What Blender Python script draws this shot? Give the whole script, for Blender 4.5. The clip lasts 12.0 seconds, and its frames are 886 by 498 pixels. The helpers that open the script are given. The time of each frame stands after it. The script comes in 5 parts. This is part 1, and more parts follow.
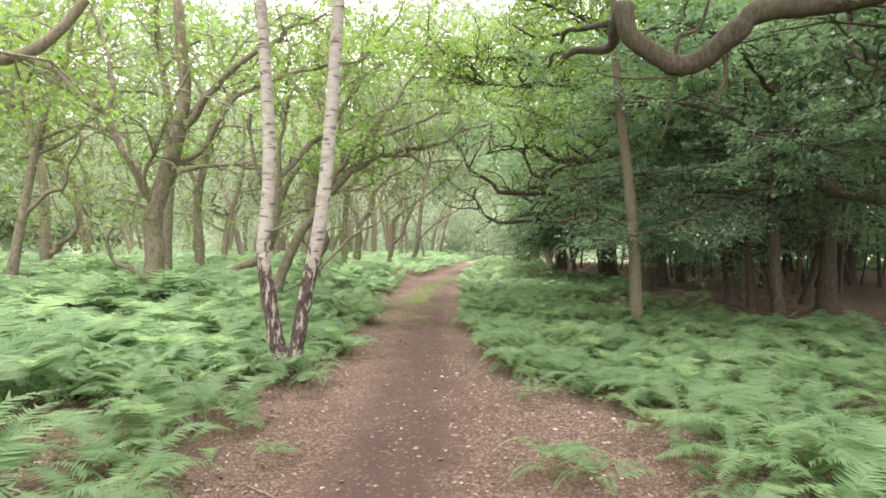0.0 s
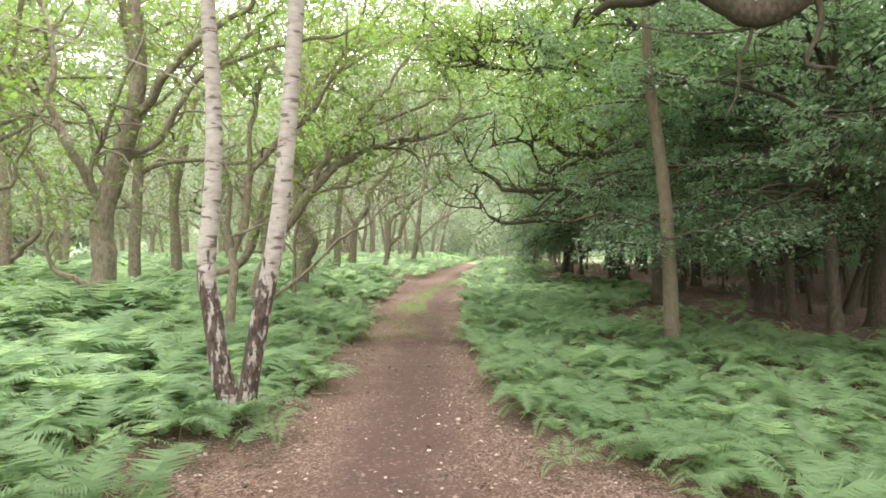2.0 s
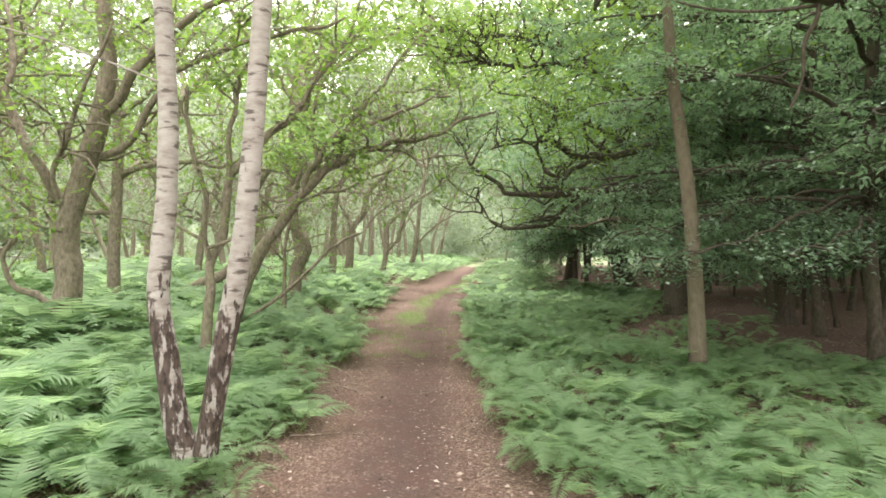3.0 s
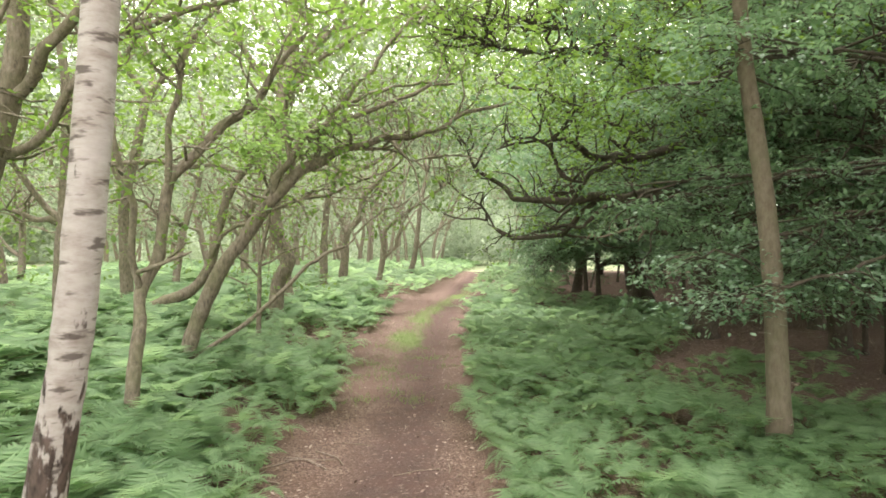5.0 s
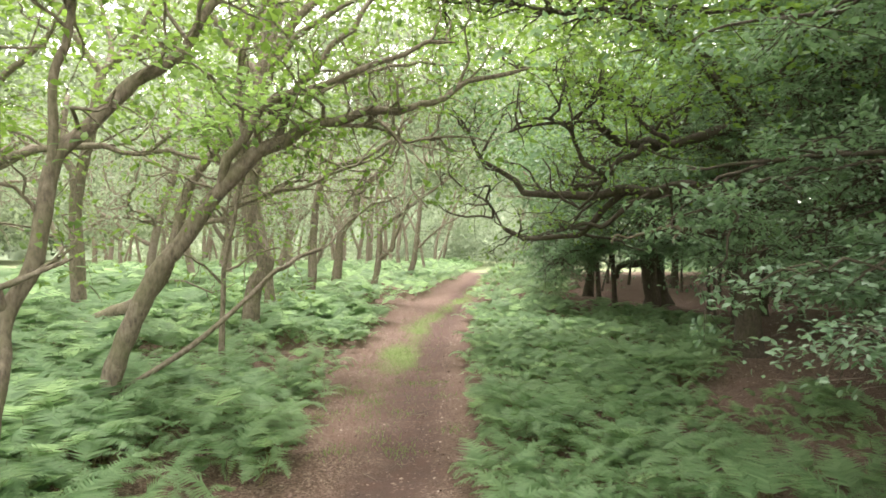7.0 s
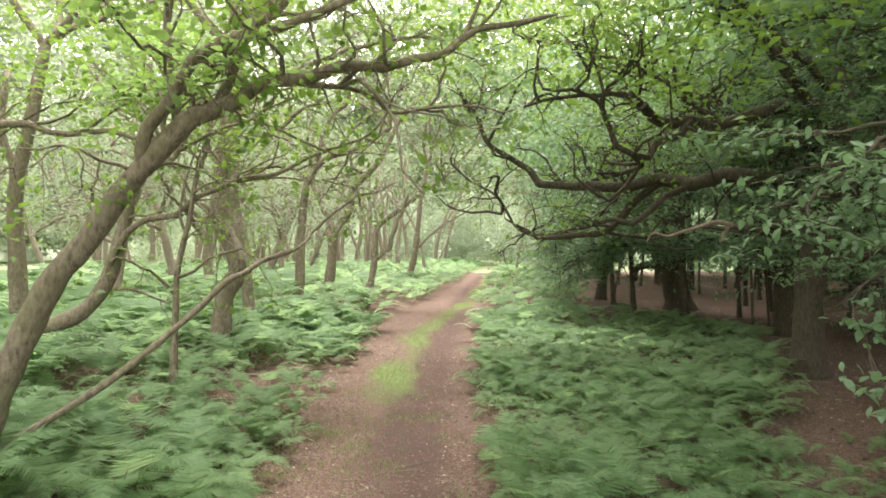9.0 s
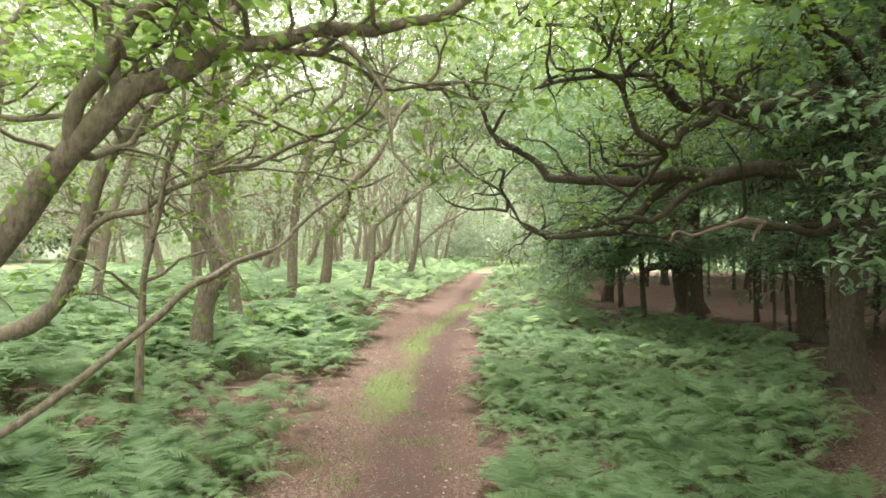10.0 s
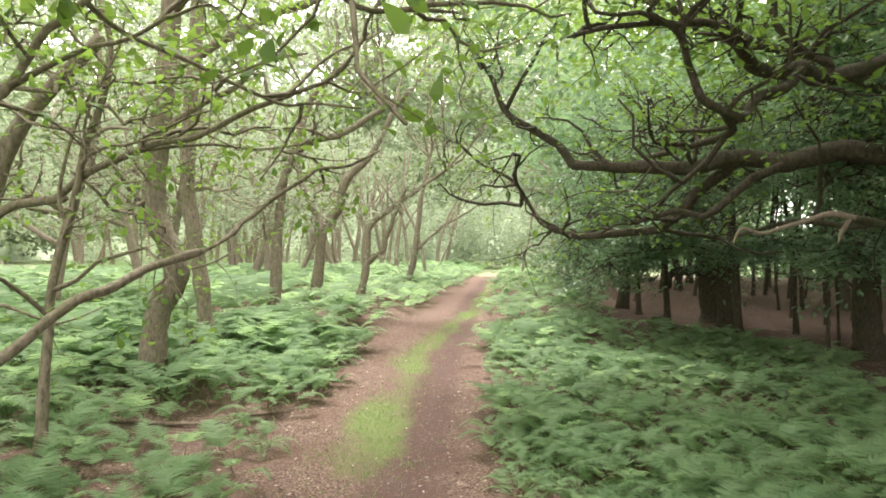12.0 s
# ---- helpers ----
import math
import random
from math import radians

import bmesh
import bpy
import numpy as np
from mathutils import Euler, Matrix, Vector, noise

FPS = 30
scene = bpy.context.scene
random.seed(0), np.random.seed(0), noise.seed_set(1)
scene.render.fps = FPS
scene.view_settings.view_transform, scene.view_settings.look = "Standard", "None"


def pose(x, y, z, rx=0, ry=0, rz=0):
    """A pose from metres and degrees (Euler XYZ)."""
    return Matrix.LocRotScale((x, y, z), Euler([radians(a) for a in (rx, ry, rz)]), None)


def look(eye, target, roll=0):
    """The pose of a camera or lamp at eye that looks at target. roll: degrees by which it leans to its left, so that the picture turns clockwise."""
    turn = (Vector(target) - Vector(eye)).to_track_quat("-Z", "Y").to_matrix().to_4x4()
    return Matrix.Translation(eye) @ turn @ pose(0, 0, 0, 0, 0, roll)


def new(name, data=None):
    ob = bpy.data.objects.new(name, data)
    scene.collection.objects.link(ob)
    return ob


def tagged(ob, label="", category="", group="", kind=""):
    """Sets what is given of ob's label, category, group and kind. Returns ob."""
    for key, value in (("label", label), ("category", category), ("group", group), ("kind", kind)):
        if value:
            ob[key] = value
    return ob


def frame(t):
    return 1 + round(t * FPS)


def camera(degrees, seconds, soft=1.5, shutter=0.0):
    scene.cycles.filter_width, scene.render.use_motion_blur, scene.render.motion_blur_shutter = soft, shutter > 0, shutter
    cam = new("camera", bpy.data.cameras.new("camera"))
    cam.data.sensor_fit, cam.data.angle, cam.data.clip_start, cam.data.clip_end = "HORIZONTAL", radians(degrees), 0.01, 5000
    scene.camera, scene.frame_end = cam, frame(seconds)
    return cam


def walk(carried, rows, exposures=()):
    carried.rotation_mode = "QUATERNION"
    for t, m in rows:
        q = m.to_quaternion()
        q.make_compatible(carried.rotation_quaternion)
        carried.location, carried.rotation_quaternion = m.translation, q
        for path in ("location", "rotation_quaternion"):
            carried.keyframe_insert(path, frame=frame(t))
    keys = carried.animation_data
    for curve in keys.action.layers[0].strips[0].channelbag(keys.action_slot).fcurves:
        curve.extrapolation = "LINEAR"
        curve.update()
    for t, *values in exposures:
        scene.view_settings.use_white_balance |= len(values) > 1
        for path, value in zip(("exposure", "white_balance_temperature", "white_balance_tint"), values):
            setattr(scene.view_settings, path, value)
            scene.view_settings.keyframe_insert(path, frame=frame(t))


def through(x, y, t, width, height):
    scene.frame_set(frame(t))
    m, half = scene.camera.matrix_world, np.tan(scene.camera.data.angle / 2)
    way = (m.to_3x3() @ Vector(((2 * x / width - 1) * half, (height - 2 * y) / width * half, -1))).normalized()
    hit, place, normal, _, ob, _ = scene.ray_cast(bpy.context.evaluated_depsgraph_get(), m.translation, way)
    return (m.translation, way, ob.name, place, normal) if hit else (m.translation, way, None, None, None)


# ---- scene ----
cam = camera(70.0, 12.0, soft=1.7, shutter=0.18)
METRES, EYE, TILT, LEAN, TURN = 6.9, 1.56, 0.0, 0.0, 0.0
ROWS = [
    (0.0, 0.0, 0.0, 0.0, 0.0, 0.0, -0.0),
    (0.5, 0.002, 0.0337, 0.001, 0.01, -0.02, 0.04),
    (1.0, 0.0037, 0.0696, 0.0034, 0.03, -0.03, 0.08),
    (1.5, 0.0048, 0.1076, 0.008, 0.03, -0.05, 0.12),
    (2.0, 0.0052, 0.1464, 0.0139, 0.04, -0.02, 0.14),
    (2.5, 0.0056, 0.1874, 0.0246, 0.04, 0.03, 0.18),
    (3.0, 0.0067, 0.2263, 0.0388, 0.03, 0.07, 0.17),
    (5.0, 0.014, 0.3951, 0.0792, 0.2, 0.2, -0.11),
    (5.5, 0.0157, 0.4386, 0.0858, 0.27, 0.19, -0.15),
    (6.0, 0.0168, 0.4831, 0.0876, 0.31, 0.16, -0.14),
    (6.5, 0.0195, 0.5285, 0.0872, 0.39, 0.18, -0.21),
    (7.0, 0.0203, 0.5742, 0.0877, 0.41, 0.17, -0.22),
    (9.0, 0.0163, 0.743, 0.0929, 0.51, 0.09, -0.14),
    (9.5, 0.0162, 0.7859, 0.0935, 0.54, 0.09, -0.17),
    (10.0, 0.0151, 0.8279, 0.0942, 0.55, 0.06, -0.2),
    (10.5, 0.0137, 0.8688, 0.093, 0.6, 0.14, -0.3),
    (11.0, 0.013, 0.9096, 0.0908, 0.64, 0.28, -0.39),
    (11.5, 0.0114, 0.9499, 0.091, 0.65, 0.3, -0.41),
    (12.0, 0.0109, 0.989, 0.0915, 0.68, 0.29, -0.42),
]
walk(cam, [(t, pose(0, 0, EYE, TILT, LEAN, TURN) @ pose(METRES * x, 1.76 * METRES * y, METRES * z, 90 + pitch, roll, yaw)) for t, x, y, z, yaw, pitch, roll in ROWS], exposures=[(0.0, 0.78, 6300, 14), (6.0, 0.84, 6450, 14), (12.0, 0.9, 6500, 14)])

# ---- world and sun: bright overcast summer day ----
world = bpy.data.worlds.new("overcast_sky")
scene.world = world
world.use_nodes = True
wn, wl = world.node_tree.nodes, world.node_tree.links
wn.clear()
sky = wn.new("ShaderNodeTexSky")
sky.sky_type, sky.sun_disc = "NISHITA", False
sky.sun_elevation, sky.sun_rotation = radians(68), radians(4)
cloud = wn.new("ShaderNodeMix")
cloud.data_type = "RGBA"
cloud.inputs["Factor"].default_value = 0.82
cloud.inputs["B"].default_value = (18.2, 17.6, 16.2, 1)
back = wn.new("ShaderNodeBackground")
back.inputs["Strength"].default_value = 0.15
wout = wn.new("ShaderNodeOutputWorld")
wl.new(sky.outputs["Color"], cloud.inputs["A"])
wl.new(cloud.outputs["Result"], back.inputs["Color"])
wl.new(back.outputs["Background"], wout.inputs["Surface"])

sun = new("sun", bpy.data.lights.new("sun", "SUN"))
sun.data.energy, sun.data.angle, sun.data.color = 4.6, radians(20), (1.0, 0.965, 0.9)
sun.matrix_world = look((0.5, 8, 20), (0, 0, 0))


# ---- materials ----
def material(name):
    m = bpy.data.materials.new(name)
    m.use_nodes = True
    t = m.node_tree
    t.nodes.clear()
    out = t.nodes.new("ShaderNodeOutputMaterial")
    return m, t.nodes, t.links, out


def noise_tex(nodes, links, vec, scale, detail=4.0, rough=0.6, stretch=(1, 1, 1)):
    mp = nodes.new("ShaderNodeMapping")
    mp.inputs["Scale"].default_value = stretch
    links.new(vec, mp.inputs["Vector"])
    n = nodes.new("ShaderNodeTexNoise")
    n.inputs["Scale"].default_value = scale
    n.inputs["Detail"].default_value = detail
    n.inputs["Roughness"].default_value = rough
    links.new(mp.outputs["Vector"], n.inputs["Vector"])
    return n.outputs["Fac"]


def ramp(nodes, links, fac, stops):
    r = nodes.new("ShaderNodeValToRGB")
    e = r.color_ramp.elements
    while len(e) < len(stops):
        e.new(0.5)
    for el, (p, c) in zip(e, stops):
        el.position, el.color = p, (*c, 1)
    links.new(fac, r.inputs["Fac"])
    return r.outputs["Color"]


def mix(nodes, links, fac, a, b, mode="MIX"):
    n = nodes.new("ShaderNodeMix")
    n.data_type, n.blend_type = "RGBA", mode
    for key, v in (("Factor", fac), ("A", a), ("B", b)):
        if isinstance(v, bpy.types.NodeSocket):
            links.new(v, n.inputs[key])
        else:
            n.inputs[key].default_value = v if key == "Factor" else (*v, 1)
    return n.outputs["Result"]


def calc(nodes, links, op, a, b=0.0, c=0.0):
    n = nodes.new("ShaderNodeMath")
    n.operation = op
    for i, v in enumerate((a, b, c)):
        if isinstance(v, bpy.types.NodeSocket):
            links.new(v, n.inputs[i])
        else:
            n.inputs[i].default_value = v
    return n.outputs[0]


def bump(nodes, links, height, strength, distance):
    b = nodes.new("ShaderNodeBump")
    b.inputs["Strength"].default_value, b.inputs["Distance"].default_value = strength, distance
    links.new(height, b.inputs["Height"])
    return b.outputs["Normal"]


def principled(nodes, links, out, color, rough=0.85, normal=None, spec=0.3):
    p = nodes.new("ShaderNodeBsdfPrincipled")
    links.new(color, p.inputs["Base Color"])
    p.inputs["Roughness"].default_value = rough
    p.inputs["Specular IOR Level"].default_value = spec
    if normal:
        links.new(normal, p.inputs["Normal"])
    if out:
        links.new(p.outputs["BSDF"], out.inputs["Surface"])
    return p.outputs["BSDF"]


def bark_material(name, dark, mid, light, algae, furrow=1.0):
    m, n, l, out = material(name)
    pos = n.new("ShaderNodeNewGeometry").outputs["Position"]
    ridge = noise_tex(n, l, pos, 24, 6, 0.7, (1, 1, 0.4))
    patch = noise_tex(n, l, pos, 2.6, 4, 0.6)
    c = ramp(n, l, ridge, [(0.28, dark), (0.5, mid), (0.76, light)])
    green = ramp(n, l, patch, [(0.45, (0, 0, 0)), (0.68, (1, 1, 1))])
    c = mix(n, l, calc(n, l, "MULTIPLY", green, 0.55), c, algae)
    spot = noise_tex(n, l, pos, 9, 5, 0.7)
    c = mix(n, l, ramp(n, l, spot, [(0.6, (0, 0, 0)), (0.68, (0.5, 0.5, 0.5))]), c, light)
    principled(n, l, out, c, 0.9, bump(n, l, ridge, 0.7 * furrow, 0.02), 0.2)
    return m


def birch_material():
    m, n, l, out = material("birch_bark")
    pos = n.new("ShaderNodeNewGeometry").outputs["Position"]
    sep = n.new("ShaderNodeSeparateXYZ")
    l.new(pos, sep.inputs["Vector"])
    base = ramp(n, l, noise_tex(n, l, pos, 7, 5, 0.65, (1, 1, 2.5)), [(0.3, (0.27, 0.225, 0.195)), (0.5, (0.4, 0.355, 0.325)), (0.75, (0.5, 0.455, 0.425))])
    # dark cross scars on the white bark
    scar = noise_tex(n, l, pos, 6.0, 3, 0.55, (1, 1, 3.8))
    scar_mask = ramp(n, l, scar, [(0.565, (0, 0, 0)), (0.64, (0.85, 0.85, 0.85))])
    fine = ramp(n, l, noise_tex(n, l, pos, 12, 2, 0.5, (1, 1, 9)), [(0.64, (0, 0, 0)), (0.74, (0.35, 0.35, 0.35))])
    c = mix(n, l, fine, base, (0.2, 0.16, 0.13))
    c = mix(n, l, scar_mask, c, (0.085, 0.066, 0.055))
    # cracked dark plates on the old foot of the stem
    plates = noise_tex(n, l, pos, 17, 4, 0.6, (1, 1, 0.32))
    foot = n.new("ShaderNodeMapRange")
    foot.inputs["From Min"].default_value, foot.inputs["From Max"].default_value = 2.1, 1.2
    foot.inputs["To Min"].default_value, foot.inputs["To Max"].default_value = -0.28, 0.04
    l.new(sep.outputs["Z"], foot.inputs["Value"])
    rough_foot = ramp(n, l, calc(n, l, "ADD", plates, foot.outputs["Result"]), [(0.46, (0, 0, 0)), (0.52, (1, 1, 1))])
    cork = ramp(n, l, noise_tex(n, l, pos, 30, 4, 0.6, (1, 1, 0.4)), [(0.32, (0.03, 0.022, 0.018)), (0.65, (0.125, 0.09, 0.075))])
    c = mix(n, l, rough_foot, c, cork)
    h = calc(n, l, "ADD", calc(n, l, "MULTIPLY", rough_foot, 0.8), plates)
    principled(n, l, out, c, 0.75, bump(n, l, h, 0.6, 0.015), 0.25)
    return m


def leaf_material(name, dark, light, glow, through, rough=0.45, spec=0.5):
    m, n, l, out = material(name)
    geo = n.new("ShaderNodeNewGeometry")
    each = geo.outputs["Random Per Island"]
    patch = noise_tex(n, l, geo.outputs["Position"], 0.7, 3, 0.5)
    c = mix(n, l, each, dark, light)
    c = mix(n, l, ramp(n, l, patch, [(0.35, (0, 0, 0)), (0.7, (0.6, 0.6, 0.6))]), c, light)
    tr = n.new("ShaderNodeBsdfTranslucent")
    l.new(mix(n, l, 0.5, c, glow), tr.inputs["Color"])
    both = n.new("ShaderNodeMixShader")
    both.inputs["Fac"].default_value = through
    l.new(principled(n, l, None, c, rough, None, spec), both.inputs[1])
    l.new(tr.outputs["BSDF"], both.inputs[2])
    l.new(both.outputs["Shader"], out.inputs["Surface"])
    return m


def ground_material():
    m, n, l, out = material("woodland_floor")
    pos = n.new("ShaderNodeNewGeometry").outputs["Position"]

    def mask(name):
        a = n.new("ShaderNodeAttribute")
        a.attribute_name = name
        return a.outputs["Fac"]

    coarse = noise_tex(n, l, pos, 1.3, 5, 0.6)
    flake = n.new("ShaderNodeTexVoronoi")
    flake.inputs["Scale"].default_value = 58
    l.new(pos, flake.inputs["Vector"])
    bits = noise_tex(n, l, pos, 60, 4, 0.7)
    litter = ramp(n, l, flake.outputs["Color"], [(0.15, (0.07, 0.045, 0.037)), (0.45, (0.15, 0.098, 0.078)), (0.75, (0.235, 0.165, 0.134)), (0.98, (0.38, 0.3, 0.25))])
    litter = mix(n, l, ramp(n, l, coarse, [(0.35, (0, 0, 0)), (0.7, (0.6, 0.6, 0.6))]), litter, (0.14, 0.085, 0.064))
    soil = ramp(n, l, bits, [(0.3, (0.062, 0.041, 0.035)), (0.55, (0.112, 0.074, 0.064)), (0.78, (0.185, 0.136, 0.12))])
    soil = mix(n, l, ramp(n, l, noise_tex(n, l, pos, 4, 5, 0.65), [(0.4, (0, 0, 0)), (0.65, (0.9, 0.9, 0.9))]), soil, (0.118, 0.07, 0.058))
    fleck = n.new("ShaderNodeTexVoronoi")
    fleck.inputs["Scale"].default_value = 42
    l.new(pos, fleck.inputs["Vector"])
    soil = mix(n, l, ramp(n, l, fleck.outputs["Color"], [(0.78, (0, 0, 0)), (0.86, (0.5, 0.5, 0.5))]), soil, (0.3, 0.22, 0.17))
    moss = ramp(n, l, bits, [(0.3, (0.09, 0.115, 0.04)), (0.7, (0.2, 0.245, 0.095))])
    meadow = ramp(n, l, noise_tex(n, l, pos, 0.4, 5, 0.6), [(0.3, (0.22, 0.27, 0.14)), (0.7, (0.38, 0.4, 0.25))])
    edge = calc(n, l, "MULTIPLY", calc(n, l, "SUBTRACT", coarse, 0.5), 0.9)

    def cut(name, lo, hi):
        return ramp(n, l, calc(n, l, "ADD", mask(name), edge), [(lo, (0, 0, 0)), (hi, (1, 1, 1))])

    c = mix(n, l, cut("trodden", 0.35, 0.75), litter, soil)
    c = mix(n, l, cut("grassy", 0.4, 0.8), c, moss)
    c = mix(n, l, cut("meadow", 0.4, 0.6), c, meadow)
    h = calc(n, l, "ADD", flake.outputs["Distance"], bits)
    principled(n, l, out, c, 0.95, bump(n, l, h, 0.6, 0.02), 0.15)
    return m


def dry_leaf_material():
    m, n, l, out = material("dry_leaf")
    each = n.new("ShaderNodeNewGeometry").outputs["Random Per Island"]
    c = ramp(n, l, each, [(0.0, (0.075, 0.05, 0.04)), (0.35, (0.18, 0.122, 0.098)), (0.7, (0.31, 0.225, 0.185)), (1.0, (0.5, 0.405, 0.345))])
    principled(n, l, out, c, 0.8, None, 0.25)
    return m


OAK_BARK = bark_material("oak_bark", (0.07, 0.057, 0.043), (0.195, 0.163, 0.122), (0.33, 0.285, 0.22), (0.145, 0.145, 0.075))
SMOOTH_BARK = bark_material("smooth_bark", (0.095, 0.075, 0.052), (0.145, 0.118, 0.083), (0.19, 0.16, 0.12), (0.11, 0.11, 0.06), 0.35)
BIRCH_BARK = birch_material()
DEAD_WOOD = bark_material("dead_wood", (0.14, 0.1, 0.075), (0.26, 0.2, 0.16), (0.38, 0.31, 0.26), (0.2, 0.17, 0.12), 0.5)
OAK_LEAF = leaf_material("oak_leaf", (0.042, 0.098, 0.018), (0.15, 0.245, 0.05), (0.36, 0.54, 0.085), 0.48)
# darker copy of the oak bark, with the dark wood's shade in its colour
SHADED_BARK = bark_material("shaded_bark", (0.035, 0.028, 0.022), (0.082, 0.066, 0.05), (0.15, 0.124, 0.097), (0.07, 0.074, 0.038), 1.7)
# far leaf and bark tones, paler and greyer to paint in the haze
HAZED_LEAF = leaf_material("hazed_leaf", (0.14, 0.19, 0.11), (0.26, 0.31, 0.19), (0.44, 0.53, 0.32), 0.55)
HAZE_PALE_LEAF = leaf_material("haze_pale_leaf", (0.25, 0.31, 0.22), (0.4, 0.46, 0.34), (0.52, 0.6, 0.42), 0.5, 0.6)
HAZED_BARK = bark_material("hazed_bark", (0.14, 0.11, 0.085), (0.24, 0.2, 0.155), (0.34, 0.29, 0.23), (0.2, 0.2, 0.12), 0.6)
SHADE_LEAF = leaf_material("shade_leaf", (0.07, 0.14, 0.07), (0.17, 0.26, 0.155), (0.3, 0.46, 0.19), 0.48, 0.4, 0.5)
# lighter, bluer copy of the shade leaf; the sky's sheen is in its colour
SHEEN_LEAF = leaf_material("sheen_beech_leaf", (0.085, 0.16, 0.09), (0.2, 0.29, 0.19), (0.3, 0.45, 0.2), 0.4, 0.36, 0.5)
FRESH_LEAF = leaf_material("fresh_oak_leaf", (0.12, 0.22, 0.05), (0.25, 0.39, 0.11), (0.48, 0.66, 0.2), 0.52, 0.5, 0.35)
FERN_LEAF = leaf_material("fern_leaf", (0.09, 0.18, 0.08), (0.265, 0.385, 0.2), (0.42, 0.58, 0.26), 0.58, 0.55, 0.3)
FERN_STALK = leaf_material("fern_stalk", (0.1, 0.12, 0.04), (0.2, 0.17, 0.07), (0.2, 0.2, 0.08), 0.1, 0.6)
GRASS_BLADE = leaf_material("grass_blade", (0.13, 0.2, 0.06), (0.24, 0.33, 0.11), (0.3, 0.46, 0.14), 0.4)
GROUND = ground_material()
DRY_LEAF = dry_leaf_material()

rng = np.random.default_rng(7)


# ---- mesh tools ----
def unit(v):
    return v / np.maximum(np.linalg.norm(v, axis=-1, keepdims=True), 1e-9)


def mesh_of(name, chunks, materials, smooth=True):
    """One mesh from chunks of (vertices, faces of equal size, material index)."""
    vs, starts, totals, loops, mats, base, at = [], [], [], [], [], 0, 0
    for v, f, k in chunks:
        if len(f) == 0:
            continue
        w = f.shape[1]
        vs.append(v)
        loops.append((f + base).ravel())
        starts.append(at + w * np.arange(len(f)))
        totals.append(np.full(len(f), w))
        mats.append(np.full(len(f), k))
        base += len(v)
        at += w * len(f)
    me = bpy.data.meshes.new(name)
    vs, loops = np.concatenate(vs), np.concatenate(loops)
    starts, totals, mats = np.concatenate(starts), np.concatenate(totals), np.concatenate(mats)
    me.vertices.add(len(vs))
    me.vertices.foreach_set("co", vs.astype(np.float32).ravel())
    me.loops.add(len(loops))
    me.loops.foreach_set("vertex_index", loops.astype(np.int32))
    me.polygons.add(len(starts))
    me.polygons.foreach_set("loop_start", starts.astype(np.int32))
    me.polygons.foreach_set("loop_total", totals.astype(np.int32))
    me.polygons.foreach_set("material_index", mats.astype(np.int32))
    me.polygons.foreach_set("use_smooth", np.full(len(starts), smooth))
    for m in materials:
        me.materials.append(m)
    me.update(calc_edges=True)
    return me


def tubes(P, R, sides):
    """Round limbs along N paths of S points each: P (N, S, 3), radii R (N, S)."""
    N, S = P.shape[:2]
    T = unit(np.gradient(P, axis=1))
    mean = unit(P[:, -1] - P[:, 0])
    pick = np.where(np.abs(mean[:, 2:3]) > 0.7, np.array([[1.0, 0.13, 0.07]]), np.array([[0.11, 0.07, 1.0]]))
    U = unit(np.cross(T, pick[:, None, :]))
    W = np.cross(T, U)
    a = np.linspace(0, 2 * np.pi, sides, endpoint=False)
    ring = P[:, :, None, :] + R[:, :, None, None] * (U[:, :, None, :] * np.cos(a)[None, None, :, None] + W[:, :, None, :] * np.sin(a)[None, None, :, None])
    v = ring.reshape(-1, 3)
    i = np.arange(sides)
    q = np.stack([i, (i + 1) % sides, (i + 1) % sides + sides, i + sides], -1)
    f = (np.arange(N)[:, None, None, None] * S * sides + np.arange(S - 1)[None, :, None, None] * sides + q[None, None]).reshape(-1, 4)
    return v, f


def smooth_path(pts, per):
    """A Catmull-Rom curve through the points."""
    p = np.array(pts, float)
    p = np.concatenate([[2 * p[0] - p[1]], p, [2 * p[-1] - p[-2]]])
    out = []
    for i in range(1, len(p) - 2):
        t = np.linspace(0, 1, per, endpoint=False)[:, None]
        a, b, c, d = p[i - 1], p[i], p[i + 1], p[i + 2]
        out.append(0.5 * (2 * b + (c - a) * t + (2 * a - 5 * b + 4 * c - d) * t ** 2 + (3 * b - a - 3 * c + d) * t ** 3))
    return np.concatenate(out + [p[-2:-1]])


def grow(start, way, length, steps, wild, lift, level=1.0):
    """N wandering twigs at once: paths (N, steps + 1, 3). level: how far they stray up and down."""
    N = len(start)
    P = np.empty((N, steps + 1, 3))
    P[:, 0] = start
    d = unit(way)
    for s in range(steps):
        d = unit(d + wild * rng.normal(size=(N, 3)) * np.array([1, 1, level]) + np.array([0, 0, lift]))
        P[:, s + 1] = P[:, s] + d * (length / steps)[:, None]
    return P


def along(paths, k, lo, hi):
    """k places on each of the paths between the fractions lo and hi: place, direction, fraction."""
    N, S = paths.shape[:2]
    f = rng.uniform(lo, hi, (N, k)) * (S - 1)
    i = np.minimum(f.astype(int), S - 2)
    w = (f - i)[..., None]
    n = np.arange(N)[:, None]
    a, b = paths[n, i], paths[n, i + 1]
    return (a + (b - a) * w).reshape(-1, 3), unit(b - a).reshape(-1, 3), (f / (S - 1)).ravel()


# leaf outlines: length, width, fold
LOBED = (np.array([(0, 0, 0), (0.42, 0.19, 0.05), (0.78, 0.27, 0.05), (1, 0, -0.09), (0.74, -0.25, 0.06), (0.4, -0.2, 0.05)]),
         np.array([(0, 5, 1), (1, 5, 4), (1, 4, 2), (2, 4, 3)]))
